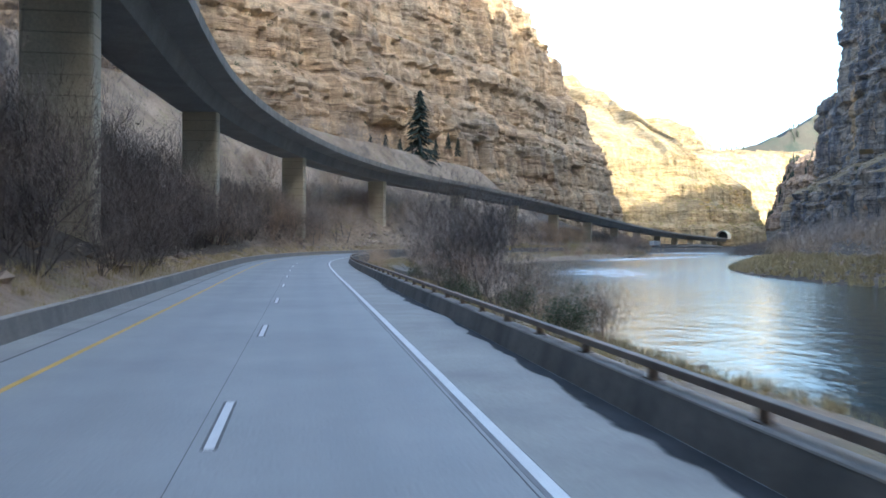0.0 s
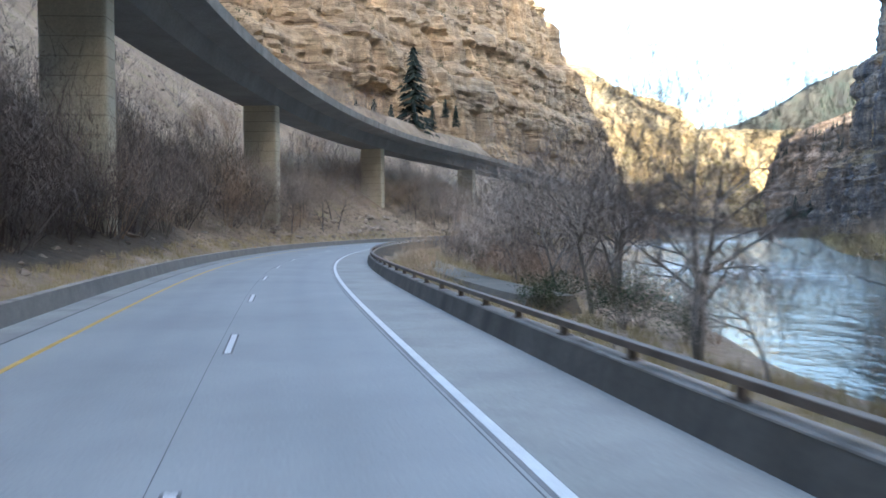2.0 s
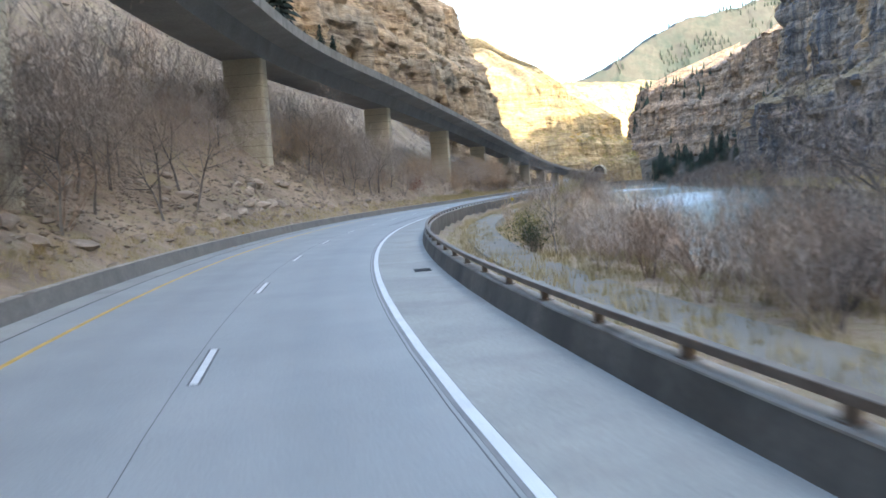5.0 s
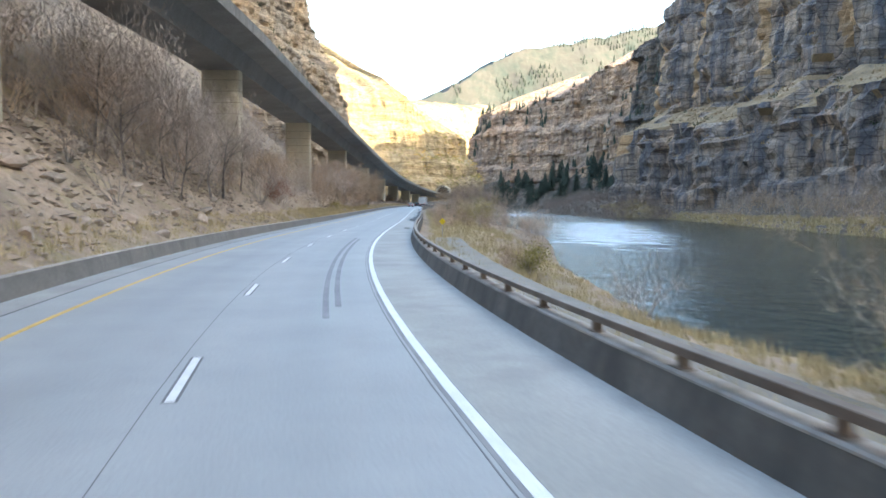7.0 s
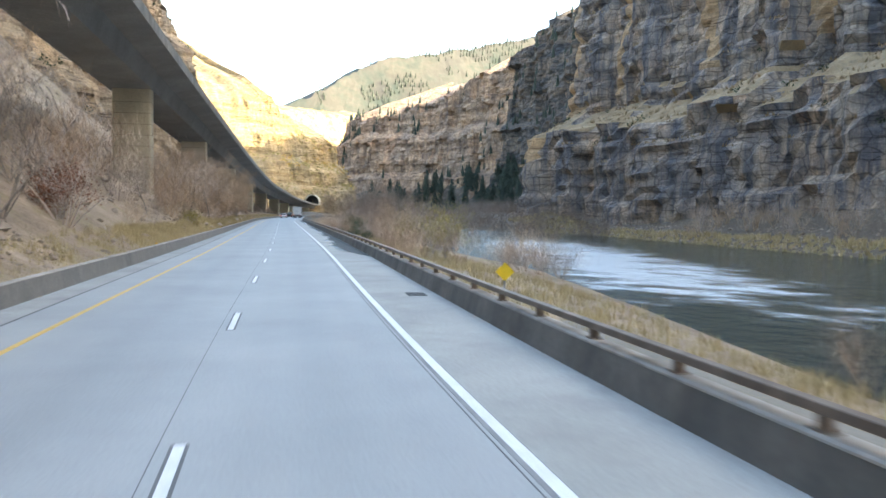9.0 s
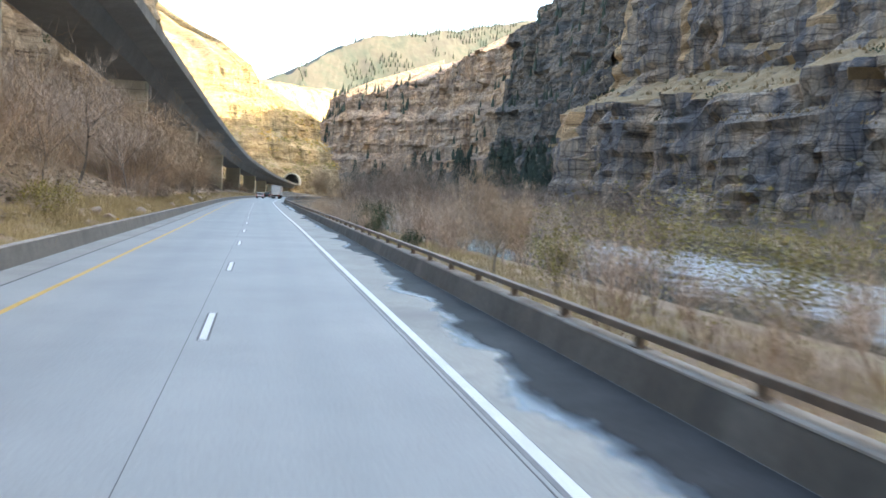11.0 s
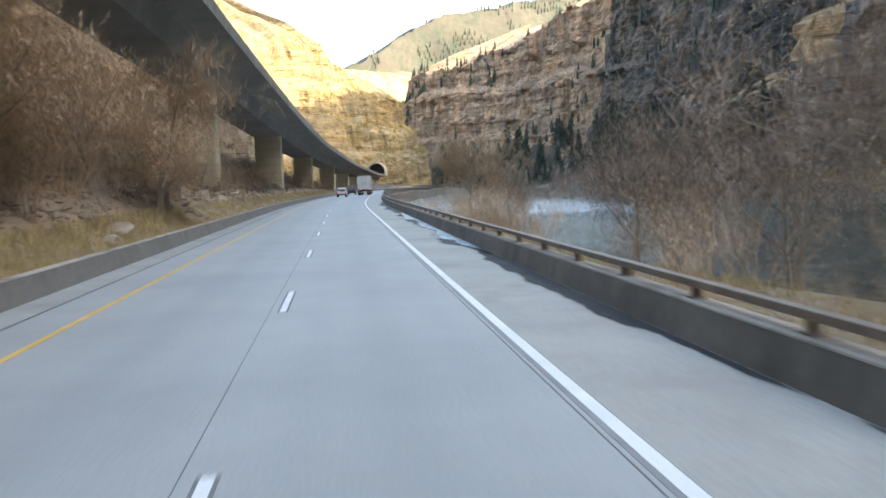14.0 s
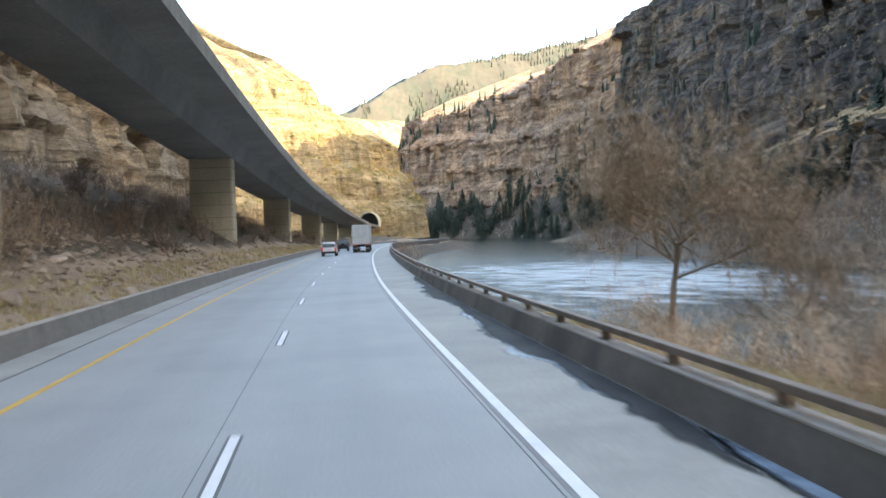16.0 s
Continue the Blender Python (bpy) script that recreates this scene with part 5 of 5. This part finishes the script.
def leaf_clumps(name, spots, h0, h1, per, size, mat, label, seed):
    r = np.random.RandomState(seed)
    out = []
    for c in spots:
        h = r.uniform(h0, h1)
        out.append(c + np.array([0, 0, h * 0.45]) + r.normal(scale=(h * 0.42, h * 0.42, h * 0.32), size=(per, 3)))
    ob = new(name, leaf_mesh(name, np.concatenate(out), size, mat, seed))
    return tagged(ob, label, "bushes", kind="stuff")


M_LEAF_GOLD = leaf_material("golden_autumn_leaves", (0.34, 0.2, 0.03), (0.52, 0.34, 0.08))
leaf_clumps("hillside_bushes", spots_on(far_side, 900, 4, 5, 260, 0.3, 0.0), 1.2, 3.2, 24, 0.5, M_LEAF_OLIVE, "olive bushes scattered on the sunlit hillside", 4)
leaf_clumps("hillside_bushes", spots_on(bend_side, 300, 14, 5, 170, 0.3, 0.0), 1.5, 4.0, 20, 0.7, M_LEAF_OLIVE, "olive bushes on the sunlit slope round the bend", 14)
leaf_clumps("hillside_bushes", spots_on(far_side, 160, 5, 8, 60, 0.3, 0.1, 40), 1.5, 3.6, 24, 0.5, M_LEAF_GOLD, "golden bushes on the sunlit hillside", 5)
leaf_clumps("ledge_bushes", spots_on(left_side, 420, 6, 22, 170, 0.4, 0.0, 30), 0.8, 2.2, 22, 0.36, M_LEAF_GREEN, "dark green bushes on the cliff's ledges", 6)
leaf_clumps("ledge_bushes", spots_on(right_side, 260, 7, 8, 200, 0.4, 0.05, 30), 0.8, 2.4, 22, 0.36, M_LEAF_GREEN, "dark green bushes on the shaded cliff's ledges", 7)


def ledge_grass(name, spots, h, mat, label, seed):
    """Dry grass tufts on the ledges."""
    r = np.random.RandomState(seed)
    n, m = len(spots), 9
    a = r.uniform(0, math.tau, (n, m))
    hh = h * r.uniform(0.5, 1.2, (n, m))
    b = spots[:, None] + np.concatenate([r.normal(scale=0.9, size=(n, m, 2)), np.full((n, m, 1), -0.1)], 2)
    w = 0.3
    side = np.stack([-np.sin(a) * w, np.cos(a) * w, 0 * a], -1)
    tip = np.stack([0.5 * hh * np.cos(a), 0.5 * hh * np.sin(a), hh], -1)
    p = np.stack([b - side, b + side, b + tip], 2).reshape(-1, 3)
    ob = new(name, mesh_from(name, p, np.arange(len(p)).reshape(-1, 3), mat))
    return tagged(ob, label, "grass", kind="stuff")


ledge_grass("ledge_grass", spots_on(right_side, 2600, 9, 12, 120, 0.5, x0=150), 0.9, M_LEDGE, "dry straw grass along the cliff's ledges", 9)


def far_firs(name, spots, h0, h1, label, seed):
    """Firs too far off to tell apart: two stacked cones each, in one stand."""
    r = np.random.RandomState(seed)
    verts, faces = [], []
    for c in spots:
        h = r.uniform(h0, h1)
        for z0, z1, w in ((0.0, 0.62, 0.2), (0.35, 1.0, 0.14)):
            k = len(verts)
            t0 = r.uniform(0, 6)
            for q in range(6):
                a = t0 + q * math.tau / 6
                ww = h * w * r.uniform(0.7, 1.2)
                verts.append((c[0] + ww * math.cos(a), c[1] + ww * math.sin(a), c[2] + h * (z0 + r.uniform(-0.06, 0.06)) - 0.5))
            verts.append((c[0], c[1], c[2] + h * z1))
            faces += [(k + q, k + (q + 1) % 6, k + 6) for q in range(6)]
    ob = new(name, mesh_from(name, np.array(verts), faces, M_NEEDLE))
    return tagged(ob, label, "firs", kind="stuff")


far_firs("mountain_firs", spots_on(hill, 2300, 11, 60, 900, -1, 0.02, 110), 9, 17, "far stands of dark firs on the mountainside", 11)
far_firs("cliff_firs", spots_on(upriver_side, 420, 12, 20, 260, 0.36, 0.06, 60), 6, 11, "dark firs on the shaded cliff's ledges", 12)
far_brush("talus_brush", [(float(c[0]), float(c[1]), float(c[2]), 2.5 + 4.5 * (k * 0.618 % 1)) for k, c in enumerate(spots_on(talus_side, 130, 15, -4, 9, 0.3, x0=250))], 908, M_TWIG, "grey leafless thickets at the foot of the talus")
far_brush("talus_brush", [(float(c[0]), float(c[1]), float(c[2]), 2.0 + 3.0 * (k * 0.618 % 1)) for k, c in enumerate(spots_on(talus_side, 70, 16, 4, 40, 0.3, x0=250))], 909, M_TWIG_DARK, "dark leafless brush on the talus slope")


# ---- boulders and rubble ----
def boulder_mesh(k):
    bm = bmesh.new()
    bmesh.ops.create_icosphere(bm, subdivisions=2, radius=0.5)
    rr = random.Random(40 + k)
    cuts = [(Vector((rr.gauss(0, 1), rr.gauss(0, 1), rr.gauss(0, 1))).normalized(), rr.uniform(0.22, 0.4)) for _ in range(11)]
    for v in bm.verts:
        for n, d in cuts:
            o = v.co.dot(n)
            if o > d:
                v.co -= n * (o - d) * 0.9
        v.co += Vector((rr.uniform(-1, 1), rr.uniform(-1, 1), rr.uniform(-1, 1))) * 0.012
    me = bpy.data.meshes.new("boulder")
    bm.to_mesh(me)
    bm.free()
    me.materials.append(M_STONE)
    return me


BOULDERS = [boulder_mesh(k) for k in range(7)]
rng = random.Random(21)
for k in range(210):
    zone = rng.random()
    if zone < 0.55:
        s, off = rng.uniform(135, 262), -rng.uniform(8.3, 17)
    elif zone < 0.85:
        s, off = rng.uniform(330, 480), -rng.uniform(8.2, 13)
    else:
        s, off = rng.uniform(20, 560), -rng.uniform(8.3, 20)
    size = rng.triangular(0.35, 1.7, 0.6)
    x, y, z = gz(s, off)
    ob = new("boulder", BOULDERS[rng.randrange(7)])
    ob.matrix_world = pose(x, y, z + 0.12 * size, rng.uniform(-25, 25), rng.uniform(-25, 25), rng.uniform(0, 360)) @ Matrix.Diagonal((size * rng.uniform(0.9, 1.6), size, size * rng.uniform(0.55, 0.9), 1))
    tagged(ob, "tan angular boulder lying on the roadside slope", "boulder", "boulders on the slope")
for s, off, size in ((414, 17.0, 1.7), (36, 17.4, 0.9), (418, 19.0, 1.0)):
    x, y, z = gz(s, off)
    ob = new("boulder", BOULDERS[2])
    ob.matrix_world = pose(x, y, z + 0.2, 4, 8, 30) @ Matrix.Diagonal((size * 1.5, size, size * 0.6, 1))
    tagged(ob, "pale rounded boulder at the river's edge", "boulder", "boulders by the river")


def scatter(name, n, s0, s1, o0, o1, size, mat, label, seed):
    """Small loose stones in one heap of stuff."""
    r = np.random.RandomState(seed)
    base = np.array([(1, 0, 0), (-1, 0, 0), (0, 1, 0), (0, -1, 0), (0, 0, 1), (0, 0, -1)], float)
    tri = np.array([(0, 2, 4), (2, 1, 4), (1, 3, 4), (3, 0, 4), (2, 0, 5), (1, 2, 5), (3, 1, 5), (0, 3, 5)])
    s, o = r.uniform(s0, s1, n), r.uniform(o0, o1, n)
    x, y = at_road(s, o)
    z = ground_z(x, y)
    h = size * r.uniform(0.3, 1.2, n) ** 1.6
    v = base[None] * (h[:, None] * r.uniform(0.5, 1.1, (n, 6)))[..., None] + r.normal(scale=0.2, size=(n, 6, 3)) * h[:, None, None]
    v[..., 2] *= 0.6
    v += np.stack([x, y, z + 0.1 * h], -1)[:, None]
    f = (np.arange(n)[:, None, None] * 6 + tri[None]).reshape(-1, 3)
    ob = new(name, mesh_from(name, v.reshape(-1, 3), f, mat))
    return tagged(ob, label, "rubble", kind="stuff")


M_RUBBLE = surface("broken_tan_rock", (0.25, 0.19, 0.14), (0.5, 0.4, 0.3), 1.2, 0.9, 5.0, 0.4, 0.03)
scatter("rubble", 6000, 130, 275, -20, -7.8, 0.26, M_RUBBLE, "loose broken rock on the roadside slope", 1)
scatter("rubble", 3200, 320, 500, -14, -7.8, 0.3, M_RUBBLE, "loose broken rock along the verge", 2)
scatter("rubble", 3500, 0, 600, -50, -9, 0.45, M_RUBBLE, "scattered rocks on the brushy slope", 3)
scatter("shore_stones", 3500, 0, 600, 70, 90, 0.5, M_RUBBLE, "stones along the far river bank", 5)


def grass(name, n, s0, s1, o0, o1, h, mat, label, seed, w=0.016):
    """Dry grass blades in tufts."""
    r = np.random.RandomState(seed)
    ts, to = r.uniform(s0, s1, n), r.uniform(o0, o1, n)
    tx, ty = at_road(ts, to)
    tz = ground_z(tx, ty)
    m = 11
    a = r.uniform(0, math.tau, (n, m))
    lean = r.uniform(0.1, 0.7, (n, m))
    hh = h * r.uniform(0.5, 1.3, (n, 1)) * r.uniform(0.6, 1.0, (n, m))
    bx = tx[:, None] + r.normal(scale=0.14, size=(n, m))
    by = ty[:, None] + r.normal(scale=0.14, size=(n, m))
    bz = np.repeat(tz[:, None], m, 1) - 0.03
    p = np.stack([np.stack([bx - w * np.sin(a), by + w * np.cos(a), bz], -1), np.stack([bx + w * np.sin(a), by - w * np.cos(a), bz], -1),
                  np.stack([bx + lean * hh * np.cos(a), by + lean * hh * np.sin(a), bz + hh], -1)], 2).reshape(-1, 3)
    ob = new(name, mesh_from(name, p, np.arange(len(p)).reshape(-1, 3), mat))
    return tagged(ob, label, "grass", kind="stuff")


grass("grass", 7000, -10, 600, -10.5, -7.6, 0.5, M_GRASS, "dry straw-coloured grass along the barrier", 1)
grass("grass", 9000, 20, 470, 6.0, 16, 0.55, M_GRASS, "dry straw-coloured grass on the river bank", 2)
grass("grass", 5000, 290, 425, -10.5, -7.5, 0.55, M_GRASS, "tall golden dry grass on the verge", 4)
grass("grass", 5000, 60, 520, 71, 84, 1.0, M_GRASS, "dry yellow grass on the far bank", 3, 0.07)

# small amber reflectors on the barrier's top
M_AMBER = surface("amber_reflector_plastic", (0.7, 0.36, 0.02), (0.8, 0.45, 0.04), 5.0, 0.3, 30.0, 0.0, local=True)
for k in range(10):
    ob = new("reflector")
    ob.matrix_world = on_road(432.1 + 48.8 * (k - 6), -7.15, 0.588)
    tagged(ob, "small amber reflector on the barrier's top", "reflector", "reflectors on the barrier")
    part("bracket", bm_box(0.03, 0.05, 0.1, 0, 0.02, 0), M_GALV, ob)
    part("lens", bm_box(0.1, 0.02, 0.1, 0, -0.015, 0.03, 0.008), M_AMBER, ob)

# ---- vehicles ahead on the carriageway ----
M_CARWHITE = surface("white_car_paint", (0.72, 0.72, 0.7), (0.8, 0.8, 0.79), 1.0, 0.25, 8.0, 0.0, local=True)
M_CARDARK = surface("dark_green_car_paint", (0.012, 0.022, 0.018), (0.02, 0.032, 0.027), 1.0, 0.25, 8.0, 0.0, local=True)
M_GLASS = surface("dark_tinted_glass", (0.01, 0.012, 0.014), (0.02, 0.022, 0.025), 1.0, 0.06, 8.0, 0.0, local=True)
M_RUBBER = surface("black_tyre_rubber", (0.012, 0.012, 0.012), (0.03, 0.03, 0.03), 5.0, 0.85, 30.0, 0.2, 0.003, local=True)
M_TRIM = surface("black_plastic_trim", (0.018, 0.018, 0.02), (0.035, 0.035, 0.037), 5.0, 0.55, 30.0, 0.1, 0.002, local=True)
M_ALLOY = surface("grey_alloy_rim", (0.4, 0.4, 0.41), (0.55, 0.55, 0.56), 5.0, 0.35, 20.0, 0.0, metal=0.9, local=True)
M_TAIL = surface("red_tail_lens", (0.35, 0.015, 0.01), (0.5, 0.03, 0.02), 6.0, 0.2, 20.0, 0.0, local=True)
M_LAMP = tree_of("lit_red_lamp")[0]
M_LAMP.node_tree.nodes["Principled BSDF"].inputs["Base Color"].default_value = (0.5, 0.02, 0.01, 1)
M_LAMP.node_tree.nodes["Principled BSDF"].inputs["Emission Color"].default_value = (1.0, 0.08, 0.03, 1)
M_LAMP.node_tree.nodes["Principled BSDF"].inputs["Emission Strength"].default_value = 0.05
M_PLATE = surface("pale_number_plate", (0.6, 0.6, 0.6), (0.7, 0.7, 0.7), 8.0, 0.4, 30.0, 0.0, local=True)
M_BOX = surface("dull_white_trailer_panel", (0.5, 0.49, 0.46), (0.64, 0.63, 0.6), 0.6, 0.5, 6.0, 0.1, 0.004, local=True, stains=((0.38, 0.36, 0.32), 0.8, 0.5, 0.75, (1, 1, 0.3)))


def wheel(parent, x, y, r, w):
    turn = Matrix.Translation((x, y, r)) @ Matrix.Rotation(radians(90), 4, "Y")
    bm = bm_cyl(r, w, turn, n=28)
    bmesh.ops.bevel(bm, geom=[e for e in bm.edges if len(e.link_faces) == 2 and e.calc_face_angle(0) > 1.0], offset=0.03, segments=2, affect="EDGES")
    ty = part("wheel", bm, M_RUBBER, parent, "black rubber tyre", True)
    for sg in (-1, 1):
        part("rim", bm_cyl(r * 0.6, 0.02, Matrix.Translation((sg * (w / 2 + 0.004), 0, 0)) @ turn, n=18), M_ALLOY, ty)
    return ty


def estate_car(name, m, paint, label, width, length, height, spare):
    """A boxy four-by-four; its tail is at y = 0 and its nose ahead."""
    car = new(name)
    car.matrix_world = m
    tagged(car, label, "car")
    w, h = width, height
    lower = [(0.0, 0.42), (-0.02, 0.95), (0.05, 1.02), (length - 1.25, 1.02), (length - 0.2, 0.88), (length, 0.75), (length + 0.02, 0.42)]
    bm = bmesh.new()
    a = [bm.verts.new((-w / 2, y, z)) for y, z in lower]
    b = [bm.verts.new((w / 2, y, z)) for y, z in lower]
    bm.faces.new(a), bm.faces.new(b[::-1])
    for i in range(len(lower)):
        j = (i + 1) % len(lower)
        bm.faces.new((a[i], b[i], b[j], a[j]))
    bmesh.ops.recalc_face_normals(bm, faces=bm.faces)
    bmesh.ops.bevel(bm, geom=bm.edges[:] + bm.verts[:], offset=0.07, segments=3, affect="EDGES")
    body = part("body", bm, paint, car, smooth=False)
    cabin = [(0.06, 1.0), (0.22, h - 0.07), (0.4, h), (length - 2.3, h), (length - 1.35, 1.0)]
    bm = bmesh.new()
    a = [bm.verts.new((-(w / 2 - 0.03 - 0.16 * (z - 1) / (h - 1)), y, z)) for y, z in cabin]
    b = [bm.verts.new(((w / 2 - 0.03 - 0.16 * (z - 1) / (h - 1)), y, z)) for y, z in cabin]
    bm.faces.new(a), bm.faces.new(b[::-1])
    for i in range(len(cabin)):
        j = (i + 1) % len(cabin)
        bm.faces.new((a[i], b[i], b[j], a[j]))
    bmesh.ops.recalc_face_normals(bm, faces=bm.faces)
    bmesh.ops.bevel(bm, geom=bm.edges[:] + bm.verts[:], offset=0.05, segments=2, affect="EDGES")
    part("cabin", bm, paint, car)
    rear = bm_box(w - 0.34, 0.02, 0.46, 0, 0, -0.23, 0.008)
    bmesh.ops.transform(rear, matrix=Matrix.Translation((0, 0.125, (1.06 + h - 0.12) / 2)) @ Matrix.Rotation(-math.atan2(0.16, h - 1.07), 4, "X"), verts=rear.verts)
    part("rear_window", rear, M_GLASS, car, "dark tinted rear window")
    for sg in (-1, 1):
        y = 0.42
        for k in range(3):
            ln = (0.85, 0.95, 0.75)[k]
            g = bm_box(0.02, ln, 0.4, 0, 0, -0.2, 0.008)
            bmesh.ops.transform(g, matrix=Matrix.Translation((sg * (w / 2 - 0.095), y + ln / 2, 1.28)) @ Matrix.Rotation(-sg * math.atan2(0.16, h - 1), 4, "Y"), verts=g.verts)
            if y + ln < length - 1.7:
                part("side_window", g, M_GLASS, car, "dark tinted side window")
            else:
                g.free()
            y += ln + 0.08
        part("tail_light", bm_box(0.2, 0.06, 0.42, sg * (w / 2 - 0.12), -0.03, 0.68, 0.02), M_TAIL if spare else M_LAMP, car, "red tail light")
        part("mirror", bm_box(0.22, 0.12, 0.17, sg * (w / 2 + 0.12), length - 1.75, 1.02, 0.03), M_TRIM, car, "black wing mirror")
        part("roof_rail", bm_box(0.04, length * 0.42, 0.04, sg * (w / 2 - 0.3), length * 0.3, h + 0.02, 0.01), M_TRIM, car, "dark roof rail")
        for yy in (0.85, length - 0.9):
            wheel(car, sg * (w / 2 - 0.13), yy, 0.37, 0.24)
    part("bumper", bm_box(w - 0.02, 0.22, 0.26, 0, -0.03, 0.38, 0.05, 2), M_TRIM if not spare else paint, car, "black lower bumper")
    part("number_plate", bm_box(0.32, 0.015, 0.16, 0, -0.04, 0.74, 0.004), M_PLATE, car, "pale number plate")
    part("wiper", bm_box(0.5, 0.02, 0.02, 0.1, 0.05, 1.06), M_TRIM, car)
    if spare:
        part("spare_wheel", bm_cyl(0.36, 0.22, Matrix.Translation((0, -0.15, 0.95)) @ Matrix.Rotation(radians(90), 4, "X"), n=28), M_RUBBER, car, "spare wheel in a black cover")
    return car


estate_car("sport_utility_vehicle", on_road(538, -3.05), M_CARWHITE, "white estate off-roader with lit tail lights", 1.9, 4.75, 1.78, False)
estate_car("off_road_car", on_road(572, -3.0), M_CARDARK, "dark green boxy off-roader with a spare wheel", 1.8, 4.0, 1.82, True)


def lorry(m):
    """An articulated lorry seen from behind."""
    root = new("lorry")
    root.matrix_world = m
    tagged(root, "articulated lorry with a dull white box trailer", "lorry")
    box = part("trailer_box", bm_box(2.6, 14.6, 2.85, 0, 7.3, 1.2, 0.04), M_BOX, root)
    for sg in (-1, 1):
        part("rear_door", bm_box(1.24, 0.04, 2.7, sg * 0.635, -0.03, 1.28, 0.015), M_BOX, box)
        part("hinge_post", bm_box(0.05, 0.05, 2.8, sg * 1.27, -0.03, 1.22), M_GALV, box)
        for k in range(14):
            part("side_rib", bm_box(0.02, 0.05, 2.7, sg * 1.31, 0.6 + k, 1.28), M_BOX, box)
        for k in range(2):
            part("lock_rod", bm_cyl(0.018, 2.6, Matrix.Translation((sg * (0.3 + 0.5 * k), -0.07, 2.6)), n=8), M_GALV, box)
        part("tail_light", bm_box(0.42, 0.03, 0.13, sg * 0.95, -0.03, 1.06, 0.01), M_LAMP, root, "red tail light")
        part("mud_flap", bm_box(0.62, 0.015, 0.6, sg * 0.95, 0.35, 0.22), M_TRIM, root, "black mud flap")
        for yy in (1.1, 2.4, 12.6, 13.9):
            for o in (0.78, 1.1):
                wheel(root, sg * o, yy, 0.5, 0.27)
        wheel(root, sg * 1.05, 18.6, 0.5, 0.28)
        part("leg", bm_box(0.14, 0.14, 0.75, sg * 0.8, 10.6, 0.45), M_GALV, root, "grey landing leg")
    part("underride_bar", bm_box(2.2, 0.12, 0.12, 0, 0.05, 0.55, 0.01), M_GALV, root, "steel under-run bar")
    part("chassis", bm_box(1.1, 17.5, 0.3, 0, 9.3, 0.85), M_TRIM, root)
    part("cab", bm_box(2.4, 3.2, 2.9, 0, 17.3, 0.9, 0.2, 3), M_CARWHITE, root)
    return root


lorry(on_road(556, 0.55))
